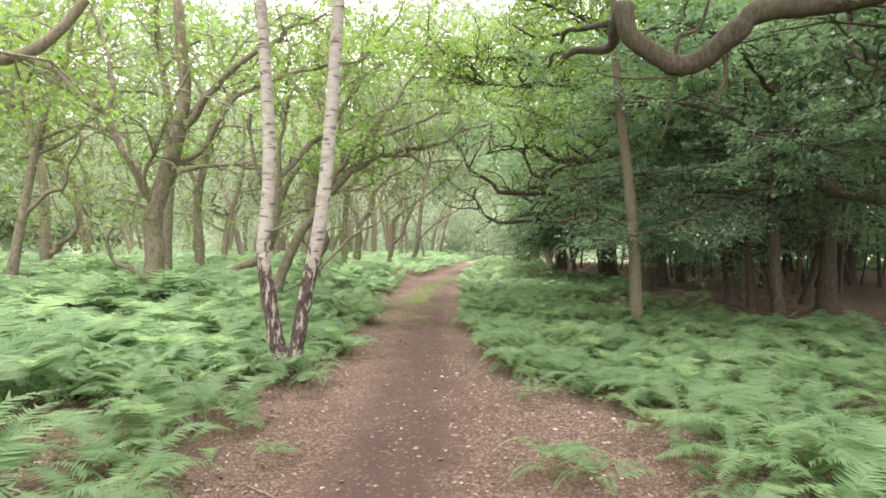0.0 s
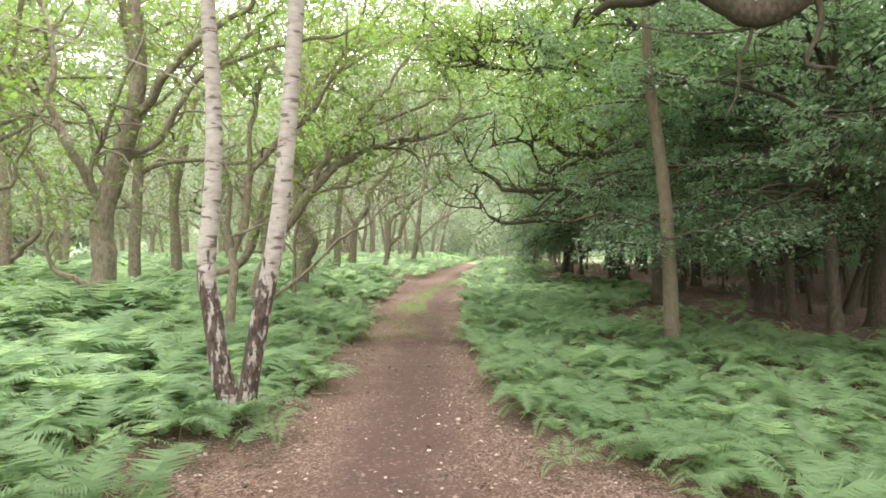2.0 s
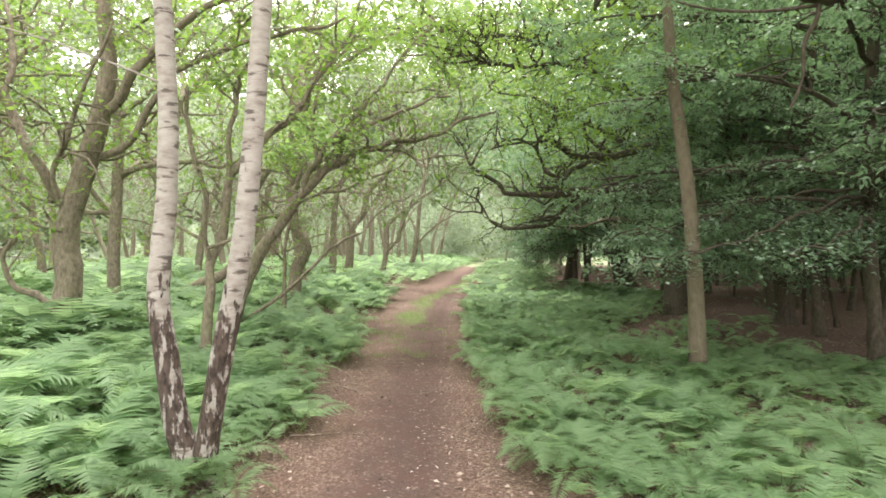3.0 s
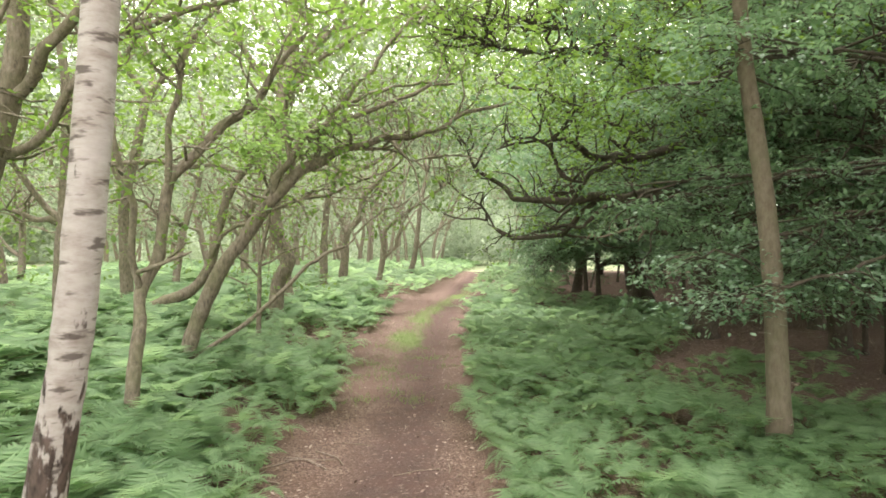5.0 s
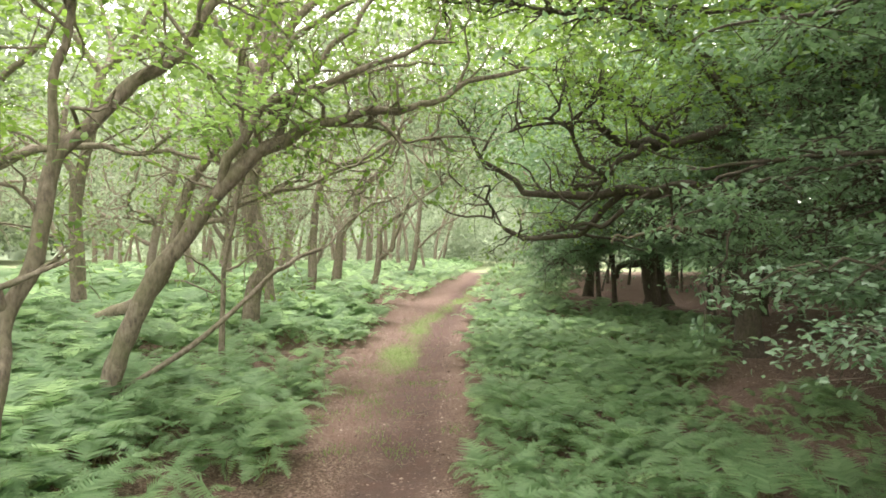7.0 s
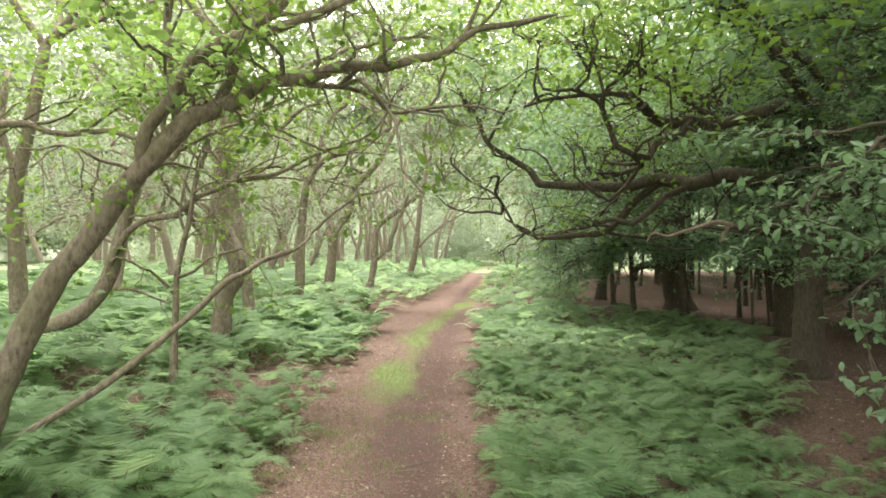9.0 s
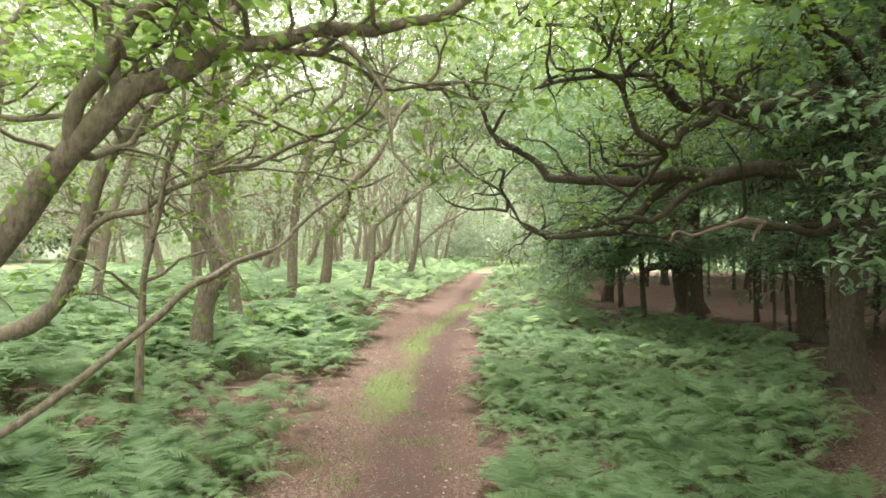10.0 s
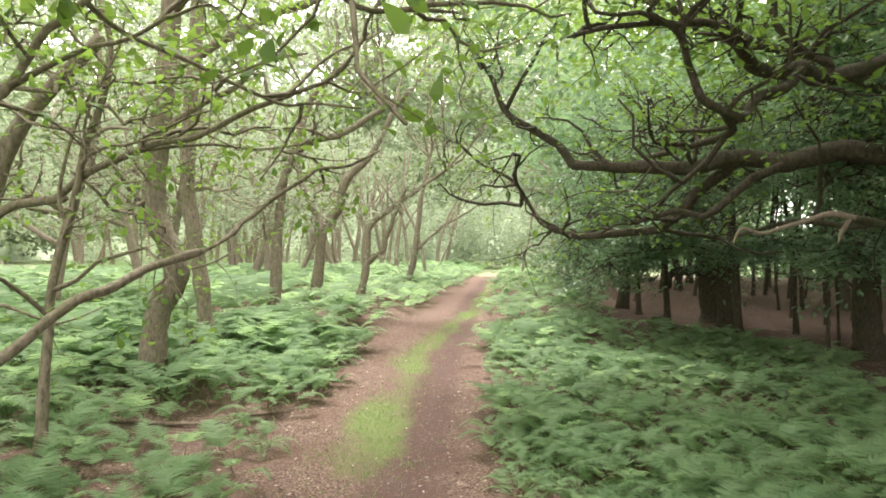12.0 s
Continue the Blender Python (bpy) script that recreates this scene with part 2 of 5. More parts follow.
PLAIN = (np.array([(0, 0, 0), (0.4, 0.3, 0.05), (1, 0, -0.06), (0.45, -0.3, 0.05)]), np.array([(0, 2, 1), (0, 3, 2)]))

OVATE = (np.array([(0, 0, 0), (0.28, 0.2, 0.04), (0.62, 0.22, 0.04), (1, 0, -0.08), (0.62, -0.22, 0.04), (0.28, -0.2, 0.04)]),
         np.array([(0, 5, 1), (1, 5, 4), (1, 4, 2), (2, 4, 3)]))


def leaves(centre, way, normal, size, shape):
    T, F = shape
    d = unit(way)
    s = unit(np.cross(normal, d))
    n = np.cross(d, s)
    v = centre[:, None, :] + size[:, None, None] * (T[None, :, 0:1] * d[:, None] + T[None, :, 1:2] * s[:, None] + T[None, :, 2:3] * n[:, None])
    f = (np.arange(len(centre))[:, None, None] * len(T) + F[None]).reshape(-1, 3)
    return v.reshape(-1, 3), f


def part(name, mesh, parent, label=""):
    ob = new(name, mesh)
    ob.parent = parent
    return tagged(ob, label)


def thing(name, place, label, category, group="", kind=""):
    ob = new(name)
    ob.location = place
    ob.empty_display_size = 0.2
    return tagged(ob, label, category, group, kind)


# ---- the lie of the land ----
def path_x(y):
    y = np.asarray(y, float)
    return -0.45 + 1.4 * (np.clip(y - 18, 0, None) / 23) ** 1.3


def swell(x, y, s, k):
    return np.sin(x * s + k) * np.cos(y * s * 0.83 + 1.7 * k) * 0.6 + np.sin(x * s * 2.3 + 2 * k + y * s * 1.1) * 0.4


def land(x, y):
    x, y = np.asarray(x, float), np.asarray(y, float)
    off = x - path_x(y)
    bank = 0.34 * np.clip((-off - 1.6) / 4.0, 0, 1) + 0.12 * np.clip((off - 1.4) / 4.0, 0, 1)
    rough = 0.035 * swell(x, y, 2.1, 0.4) + 0.06 * swell(x, y, 0.6, 1.3)
    return bank + rough * np.clip(np.abs(off) / 2.0, 0.15, 1) - 0.03 * np.exp(-(off / 0.8) ** 2)


def fern_cover(x, y):
    """How thick the bracken stands, 0 to 1."""
    off = x - path_x(y) + 0.18 * swell(x, y, 1.9, 2.2)
    rim = np.interp(y, [0, 10.5, 11.8, 12.6, 14.2, 16, 17.5, 19, 21, 23, 25.3, 26.4, 27.5, 31, 36, 45, 70], [9, 7.5, 6.2, 4.0, 3.2, 3.7, 4.9, 5.7, 6.4, 7.4, 8.6, 5.4, 4.4, 5.0, 6, 8, 9])
    left = np.clip((-off - np.interp(y, [0, 4, 9, 14, 18, 24, 32, 36, 60], [1.1, 1.1, 0.95, 0.95, 1.3, 1.55, 1.9, 1.4, 1.0])) / 0.4, 0, 1)
    right = np.clip((off - np.interp(y, [0, 4.9, 5.8, 7.3, 9.8, 60], [2.5, 2.1, 1.9, 1.25, 0.9, 0.95])) / 0.3, 0, 1) * np.clip((rim - x) / 0.7, 0, 1)
    island = 0.95 * np.exp(-((x - 4.3) / 1.1) ** 2 - ((y - 14.6) / 0.7) ** 2) + 0.5 * np.exp(-((x - 3.8) / 1.0) ** 2 - ((y - 12.9) / 0.5) ** 2)
    gaps = np.clip(1.12 + 1.2 * swell(x, y, 1.05, 0.9), 0.2, 1)
    bare = 1 - 0.48 * np.exp(-((x + 3.6) / 2.6) ** 2 - ((y - 18.9) / 3.6) ** 2) - 0.85 * np.exp(-((x + 2.8) / 1.2) ** 2 - ((y - 4.5) / 0.8) ** 2) - 0.7 * np.exp(-((x + 3.1) / 0.6) ** 2 - ((y - 5.3) / 0.5) ** 2) - 0.7 * np.exp(-((x + 1.75) / 0.5) ** 2 - ((y - 6.9) / 0.6) ** 2)
    spots = 1 - 0.8 * np.exp(-((x - 5.1) / 0.9) ** 2 - ((y - 9.0) / 0.5) ** 2) - 0.8 * np.exp(-((x - 5.6) / 1.0) ** 2 - ((y - 7.8) / 0.35) ** 2)
    near = np.exp(-(np.clip(y - 5, 0, None) / 3.5) ** 2) + np.exp(-((y - 18.5) / 3.5) ** 2)
    gaps_left = gaps * (1 - np.clip(near, 0, 1) * np.clip(0.35 - 1.3 * swell(x, y, 2.7, 1.1), 0, 0.7))
    return left * gaps_left * np.clip(bare, 0, 1) + right * spots * np.clip(gaps + np.where(y < 9, 0.3, np.where(y < 16, 0.08, 0.3)), 0, 1) + island


def grown(lo, hi, fine):
    return np.arange(lo, hi, fine)


gx = np.concatenate([-np.geomspace(2500, 26, 26), grown(-25, 25, 0.42), np.geomspace(25.2, 2500, 26)])
gy = np.concatenate([-np.geomspace(2500, 6, 20), grown(-5, 60, 0.42), np.geomspace(60.3, 2500, 28)])
GX, GY = np.meshgrid(gx, gy)
near = np.clip(1 - np.maximum(np.abs(GX) - 60, np.abs(GY - 20) - 80) / 60, 0, 1)
gv = np.stack([GX, GY, land(GX, GY) * near], -1).reshape(-1, 3)
gi = (np.arange(len(gy) - 1)[:, None] * len(gx) + np.arange(len(gx) - 1)[None]).ravel()
gf = np.stack([gi, gi + 1, gi + 1 + len(gx), gi + len(gx)], -1)
ground_mesh = mesh_of("ground", [(gv, gf, 0)], [GROUND])
off = gv[:, 0] - path_x(gv[:, 1])


def grass_strip(x, y):
    """The green strip in the middle of the path."""
    o = x - path_x(y)
    mid = np.interp(y, [15, 22, 26, 30, 37, 50], [-0.4, -0.44, -0.55, -0.2, 0.55, 0.6])
    return np.exp(-((o - mid) / 0.5) ** 2) * np.clip((y - 14.5) / 3.5, 0, 1) * (0.75 + 0.35 * swell(x, y, 1.3, 0.2))


# past y 64 the meadow tone also paints in the sunlit clearing
for key, value in (("trodden", 1.05 - np.abs(off - 0.1) / 0.85), ("grassy", grass_strip(gv[:, 0], gv[:, 1])),
                   ("meadow", np.clip((-gv[:, 0] - 21 - 0.2 * np.clip(gv[:, 1] - 30, 0, None)) / 4, 0, 1) + np.clip((gv[:, 1] - 64) / 14, 0, 1))):
    ground_mesh.attributes.new(key, "FLOAT", "POINT").data.foreach_set("value", np.clip(value, 0, 1).astype(np.float32))
tagged(new("ground", ground_mesh), "brown leaf-littered woodland floor with a trodden earth path", "ground", kind="structure")


# ---- trees ----
def crown_of(limbs, n2, len2, n3, len3, clusters, per, size, shape, flat, lift, start=0.25, r2=0.016, spread=0.12, twigs=True):
    """Branches, twigs and leaves upon the limbs: (wood chunks, leaf chunks)."""
    P2, L2, level = [], [], 1.0 if flat < 0.9 else 0.2
    for path, r0, r1, leafy in limbs:
        if leafy <= 0:
            continue
        length = np.linalg.norm(np.diff(path, axis=0), axis=1).sum()
        k = max(1, int(round(n2 * length * leafy)))
        place, way, f = along(path[None], k, start, 1.0)
        side = rng.normal(size=(k, 3))
        side[:, 2] *= 0.6 if flat < 0.5 else 0.3 if flat < 0.9 else 0.1
        ln = len2 * rng.uniform(0.6, 1.3, k) * (1.15 - 0.5 * f)
        aim = way * 0.6 + unit(side) + np.array([0, 0, lift * 2])
        aim[:, 2] = np.maximum(aim[:, 2], -0.05 if flat < 0.9 else -1)
        P2.append(grow(place, aim, ln, 6, 0.42, lift, level))
        L2.append(ln)
    P2, L2 = np.concatenate(P2), np.concatenate(L2)
    R2 = 1.5 * r2 * (0.5 + 0.5 * L2[:, None] / len2) * np.linspace(1, 0.3, 7)[None]
    wood = [(*tubes(P2, R2, 4 if twigs else 3), 0)]
    # side branches that fork off and wander
    place, way, f = along(P2, 2, 0.2, 0.9)
    side = rng.normal(size=place.shape)
    side[:, 2] *= level
    ln = np.repeat(L2, 2) * rng.uniform(0.4, 0.8, len(place)) * (1.1 - 0.5 * f)
    bends = 4 if twigs else 3
    PB = grow(place, way * 0.8 + unit(side), ln, bends, 0.45, lift, level)
    RB = 0.8 * r2 * (1.2 - 0.6 * f)[:, None] * np.linspace(1, 0.3, bends + 1)[None]
    wood.append((*tubes(PB, RB, 3), 0))
    P3 = []
    for paths, k in ((P2, max(1, round(0.4 * n3))), (PB, max(1, round(0.3 * n3)))):
        place, way, f = along(paths, k, 0.3, 1.0)
        side = rng.normal(size=place.shape)
        side[:, 2] *= 0.7 if flat < 0.5 else 0.25 if flat < 0.9 else 0.08
        ln = len3 * rng.uniform(0.5, 1.3, len(place))
        P3.append(grow(place, way * 0.7 + unit(side), ln, 2, 0.28, lift - 0.04 * flat, level))
    P3 = np.concatenate(P3)
    if twigs:
        wood.append((*tubes(P3, np.full((len(P3), 1), 0.005) * np.linspace(1, 0.4, 3)[None] * (r2 / 0.016), 3), 0))
    c, w, f = along(P3, clusters, 0.35, 1.0)
    c, w = np.repeat(c, per, 0), np.repeat(w, per, 0)
    c = c + rng.normal(size=c.shape) * spread * np.array([1, 1, 1 - 0.75 * flat])
    up = np.array([0, 0, 1.0]) * (0.5 + 1.6 * flat) + rng.normal(size=c.shape) * (0.75 - 0.35 * flat)
    aim = w * 0.4 + rng.normal(size=c.shape) * np.array([1, 1, 0.5]) + np.array([0, 0, -0.25])
    leaf = [(*leaves(c, aim, up, size * rng.uniform(0.6, 1.25, len(c)), shape), 0)]
    return wood, leaf


def footed(pts, r):
    """The stem carried down into the ground with a flared foot."""
    x, y, z = pts[0]
    dx, dy, dz = [b - a for a, b in zip(pts[0], pts[1])]
    g = float(land(x, y))
    k = (z - g) / max(dz, 0.3)
    foot = (x - 0.5 * k * dx, y - 0.5 * k * dy, g - 0.12)
    return [foot, *pts] if z - g > 0.1 else [(x, y, g - 0.12), *pts[1:]]


def build_tree(name, label, category, spec, bark, leaf_mat, crown, crown_label, loose=False, leafy=None, sides=12, group="", top=None, knots=0.05, dead=()):
    """A tree from limbs of (points, thick radius, thin radius): the first is the trunk."""
    foot = footed(spec[0][0], spec[0][1])
    root = thing(name, (foot[0][0], foot[0][1], foot[0][2] + 0.12), label, category, group)
    home = np.array(root.location)
    paths = []
    for i, (pts, r0, r1) in enumerate(spec):
        pts = foot if i == 0 and not loose else list(pts)
        path = smooth_path(pts, 5 if sides > 8 else 3)
        step = np.linalg.norm(np.diff(path, axis=0), axis=1)
        run = np.concatenate([[0], np.cumsum(step)])
        if i > 0:
            knee = np.linspace(0, run[-1], max(3, int(run[-1] / 0.32)))
            sway = rng.normal(size=(len(knee), 3)) * min(0.05, 0.55 * r0 + 0.012)
            sway[0] = 0
            path = path + np.stack([np.interp(run, knee, sway[:, a]) for a in range(3)], -1)
        rad = r0 + (r1 - r0) * run / run[-1]
        if paths:
            # seat the limb in the wood that bears it
            bearer = np.concatenate([p for p, *_ in paths])
            girth = np.concatenate([g for *_, g in paths])
            tip = np.concatenate([np.arange(len(p)) == len(p) - 1 for p, *_ in paths])
            gap = bearer - path[0]
            k = int(np.argmin(np.linalg.norm(gap, axis=1)))
            if np.linalg.norm(gap[k]) < 0.4:
                path = path + gap[k] * np.exp(-run / 0.4)[:, None]
                start = girth[k] if tip[k] else min(rad[0], 0.85 * girth[k])
                rad = rad * (1 + (start / rad[0] - 1) * np.exp(-run / 0.45))
        if i == 0 and not loose:
            rad = rad * (1 + 0.75 * np.exp(-run / 0.22))
        rad = rad * (1 + knots * rng.normal(size=len(rad)))
        if not loose or i > 0:
            if r1 < 0.05:
                rad[-1] *= 0.4
        # closed ends: the foot of a limb sits inside the wood that bears it
        way0, way1 = unit(path[0] - path[1]), unit(path[-1] - path[-2])
        path = np.concatenate([[path[0] + way0 * 0.4 * rad[0]], path, [path[-1] + way1 * 0.5 * rad[-1]]])
        rad = np.concatenate([[0.0005], rad, [0.0005]])
        v, f = tubes((path - home)[None], rad[None], sides if i == 0 else max(7, sides - 4))
        part("trunk" if i == 0 else "limb", mesh_of(name + "_wood", [(v, f, 0)], [DEAD_WOOD if i in dead else bark]), root, "pale dead bough" if i in dead else "")
        paths.append((path[1:-1], r0, r1, 1.0 if leafy is None else leafy[i], rad[1:-1]))
    if crown:
        if top:
            tip = paths[0][0][-1]
            k, height, reach = top
            ang = rng.uniform(0, 2 * np.pi, k)
            d = np.stack([np.cos(ang) * reach, np.sin(ang) * reach, np.full(k, 1.0)], -1)
            P = grow(np.repeat(tip[None], k, 0), d, height * rng.uniform(0.7, 1.1, k), 8, 0.2, 0.1)
            for p in P:
                part("limb", mesh_of(name + "_top", [(*tubes((p - home)[None], spec[0][2] * 0.8 * np.linspace(1, 0.2, 9)[None], 6), 0)], [bark]), root)
            paths += [(p, 0.05, 0.02, 0.8) for p in P]
        wood, leaf = crown_of([p[:4] for p in paths], **crown)
        part("branchwork", mesh_of(name + "_branches", [(v - home, f, k) for v, f, k in wood], [bark]), root)["kind"] = "stuff"
        part("crown", mesh_of(name + "_crown", [(v - home, f, k) for v, f, k in leaf], [leaf_mat], False), root, crown_label)["kind"] = "stuff"
    return root


OAK_CROWN = dict(n2=2.6, len2=1.4, n3=6, len3=0.5, clusters=2, per=4, size=0.11, shape=LOBED, flat=0.65, lift=0.03)
OLD_CROWN = dict(n2=3.0, len2=1.7, n3=6, len3=0.6, clusters=3, r2=0.024, per=3, size=0.11, shape=PLAIN, flat=0.65, lift=0.07, spread=0.14)
THIN_OAK = dict(n2=1.8, len2=0.9, n3=5, len3=0.5, clusters=3, per=4, size=0.11, shape=LOBED, flat=0.65, lift=0.03)
MID_OAK = dict(n2=1.9, len2=1.8, n3=6, len3=0.7, clusters=2, per=5, size=0.112, shape=PLAIN, flat=0.65, lift=0.03, spread=0.17, twigs=False)
NEAR_BEECH = dict(n2=2.4, len2=1.5, n3=9, len3=0.55, clusters=6, per=4, size=0.085, shape=OVATE, flat=0.95, lift=-0.015, spread=0.09)
BEECH = dict(n2=2.4, len2=1.5, n3=8, len3=0.6, clusters=4, per=3, size=0.115, shape=PLAIN, flat=0.95, lift=-0.015, spread=0.11)


def high_crown(root, n, centre, reach, size, mat, shape=PLAIN):
    """The upper crown of a tree, in clumps of leaves; some are added unseen, for shade."""
    k = max(6, n // 60)
    c = rng.normal(size=(k, 3)) * np.array(reach) * 0.6 + np.array(centre)
    i = rng.integers(0, k, n)
    p = c[i] + rng.normal(size=(n, 3)) * np.array([0.75, 0.75, 0.35])
    v, f = leaves(p, rng.normal(size=(n, 3)) * np.array([1, 1, 0.4]), np.array([0, 0, 1.2]) + rng.normal(size=(n, 3)) * 0.5, size * rng.uniform(0.6, 1.3, n), shape)
    part("crown_and_shade", mesh_of("crown_and_shade", [(v - np.array(root.location), f, 0)], [mat], False), root, "dense leafy upper crown, in places added unseen to cast shade")["kind"] = "stuff"

# the limbs of the trees that stand near: points, radius at the foot and at the tip
BIRCH_A = [
    ([(-1.91, 7.65, 0.13), (-2.03, 7.67, 0.48), (-2.12, 7.69, 1.02), (-2.19, 7.71, 1.5), (-2.14, 7.74, 2.19), (-2.13, 7.76, 2.88), (-2.17, 7.78, 3.58), (-2.24, 7.8, 4.63)], 0.1, 0.064),
    ([(-2.15, 7.76, 3.12), (-2.5, 7.45, 3.22), (-3.05, 7.0, 3.37), (-3.6, 6.55, 3.55)], 0.009, 0.004),
]
BIRCH_B = [
    ([(-1.81, 7.62, 0.14), (-1.72, 7.57, 0.59), (-1.6, 7.51, 1.16), (-1.49, 7.46, 1.63), (-1.4, 7.41, 2.16), (-1.31, 7.36, 3.01), (-1.22, 7.3, 4.11), (-1.19, 7.25, 4.42)], 0.09, 0.066),
    ([(-1.8, 7.62, 0.22), (-1.7, 7.5, 0.07), (-1.55, 7.4, 0.0), (-1.4, 7.34, -0.06)], 0.05, 0.03),
]
POLE = [
    ([(3.34, 10.95, 0.45), (3.33, 11.02, 1.57), (3.28, 11.09, 2.56), (3.19, 11.16, 3.46), (3.11, 11.23, 4.28), (3.04, 11.3, 6.01)], 0.115, 0.06),
]
OAK1_STEM = [
    ([(-5.62, 12.2, 0.7), (-5.57, 12.24, 1.46), (-5.64, 12.29, 2.12), (-5.44, 12.33, 2.89), (-5.22, 12.37, 3.67), (-5.06, 12.41, 4.68), (-5.16, 12.46, 5.58), (-5.24, 12.5, 6.48)], 0.21, 0.1),
    ([(-5.69, 12.2, 2.39), (-5.96, 12.08, 3.19), (-6.43, 11.96, 4.05), (-6.79, 11.84, 4.45), (-7.26, 11.72, 4.92), (-7.81, 11.6, 5.14)], 0.092, 0.046),
    ([(-6.45, 12.0, 4.06), (-6.37, 12.15, 4.55), (-6.47, 12.3, 5.03), (-6.74, 12.45, 5.69), (-7.08, 12.6, 6.41)], 0.0552, 0.0276),
]
OAK1_BOUGHS = [
    ([(-5.1, 12.3, 3.88), (-4.57, 12.2, 4.4), (-4.04, 12.1, 4.97), (-3.47, 12.0, 5.34), (-2.86, 11.9, 5.69), (-2.1, 11.8, 5.94)], 0.0828, 0.0276),
    ([(-5.27, 12.4, 3.23), (-4.79, 12.36, 3.47), (-4.31, 12.32, 4.18), (-3.44, 12.28, 4.81), (-2.23, 12.24, 5.12), (-1.46, 12.2, 5.28)], 0.0644, 0.023),
    ([(-5.49, 12.0, 2.32), (-5.64, 11.93, 2.87), (-5.39, 11.85, 3.48), (-5.11, 11.77, 4.04), (-4.64, 11.7, 5.02)], 0.046, 0.023),
]
OAK1_SIDE_BOUGHS = [
    ([(-5.64, 12.1, 0.84), (-5.9, 12.03, 1.03), (-6.23, 11.95, 1.28), (-6.3, 11.88, 1.68), (-6.11, 11.8, 2.08)], 0.062, 0.022),
]
OAK1 = OAK1_STEM + OAK1_BOUGHS + OAK1_SIDE_BOUGHS
TWIN = [
    ([(-3.3, 11.7, 0.79), (-3.29, 11.81, 1.27), (-3.34, 11.93, 1.64), (-3.2, 12.04, 2.01), (-3.19, 12.16, 2.46), (-3.16, 12.27, 2.93), (-2.95, 12.39, 3.22), (-2.62, 12.5, 3.64)], 0.078, 0.0585),
    ([(-2.62, 12.5, 3.64), (-2.25, 12.63, 4.0), (-1.99, 12.77, 4.47), (-1.72, 12.9, 4.96)], 0.0585, 0.0312),
    ([(-3.22, 11.7, 1.71), (-3.32, 11.66, 2.23), (-3.37, 11.62, 2.64), (-3.42, 11.58, 3.15), (-3.42, 11.54, 3.65), (-3.53, 11.5, 4.15)], 0.0429, 0.0273),
    ([(-3.1, 12.1, 2.85), (-3.17, 12.2, 3.43), (-3.09, 12.3, 4.08), (-2.94, 12.4, 4.76)], 0.0468, 0.0273),
    ([(-3.17, 11.7, 1.76), (-2.91, 11.65, 1.96), (-2.65, 11.6, 2.09)], 0.0312, 0.0156),
]
LEAN_STEM = [
    ([(-3.79, 14.2, 0.32), (-3.64, 14.26, 0.98), (-3.25, 14.32, 1.88), (-2.97, 14.38, 2.26), (-2.65, 14.44, 2.76), (-2.13, 14.5, 3.35)], 0.123, 0.088),
    ([(-2.13, 14.5, 3.35), (-1.7, 14.68, 3.64), (-1.26, 14.87, 3.8), (-0.63, 15.05, 3.94), (-0.06, 15.23, 4.08), (0.45, 15.42, 4.42), (1.11, 15.6, 4.64)], 0.0748, 0.0264),
    ([(-2.46, 14.2, 2.86), (-2.35, 14.32, 3.32), (-1.96, 14.44, 3.92), (-1.37, 14.56, 4.21), (-0.6, 14.68, 4.48), (0.19, 14.8, 4.83)], 0.0616, 0.0264),
]
LEAN_BOUGHS = [
    ([(-1.39, 14.7, 3.75), (-0.82, 15.3, 3.8), (-0.52, 15.9, 3.68), (0.21, 16.5, 3.9)], 0.0308, 0.0132),
    ([(-2.0, 14.6, 3.44), (-1.77, 15.0, 4.24), (-1.34, 15.4, 5.01), (-0.69, 15.8, 5.93), (-0.17, 16.2, 6.82)], 0.0528, 0.0264),
    ([(-2.25, 14.4, 3.26), (-2.39, 14.6, 4.07), (-2.21, 14.8, 4.99), (-1.77, 15.0, 5.79)], 0.044, 0.0264),
]
LEAN = LEAN_STEM + LEAN_BOUGHS
BOW_STEM = [
    ([(-6.95, 18.2, -0.13), (-6.56, 18.3, 0.61), (-6.05, 18.4, 0.96), (-5.42, 18.5, 1.24), (-5.07, 18.6, 1.74), (-4.92, 18.7, 2.43), (-4.75, 18.8, 3.24), (-4.44, 18.9, 3.83), (-3.83, 19.0, 4.55)], 0.15, 0.07),
    ([(-5.2, 18.5, 1.67), (-4.88, 18.5, 2.27), (-4.52, 18.5, 2.63), (-4.23, 18.5, 2.71), (-3.91, 18.5, 2.74)], 0.0527, 0.0465),
    ([(-4.03, 18.5, 2.72), (-3.57, 18.35, 3.06), (-2.92, 18.2, 3.28), (-2.36, 18.05, 3.28), (-1.77, 17.9, 3.51), (-1.11, 17.75, 3.71), (-0.73, 17.6, 4.12)], 0.0465, 0.0155),
]
BOW_BOUGHS = [
    ([(-3.25, 18.4, 3.23), (-2.64, 18.45, 3.24), (-2.01, 18.5, 3.25), (-1.56, 18.55, 3.3), (-1.1, 18.6, 3.43)], 0.0186, 0.00744),
    ([(-3.54, 18.4, 3.09), (-3.62, 18.33, 3.45), (-3.39, 18.27, 4.01), (-3.1, 18.2, 4.55)], 0.0186, 0.0093),
]
BOW = BOW_STEM + BOW_BOUGHS
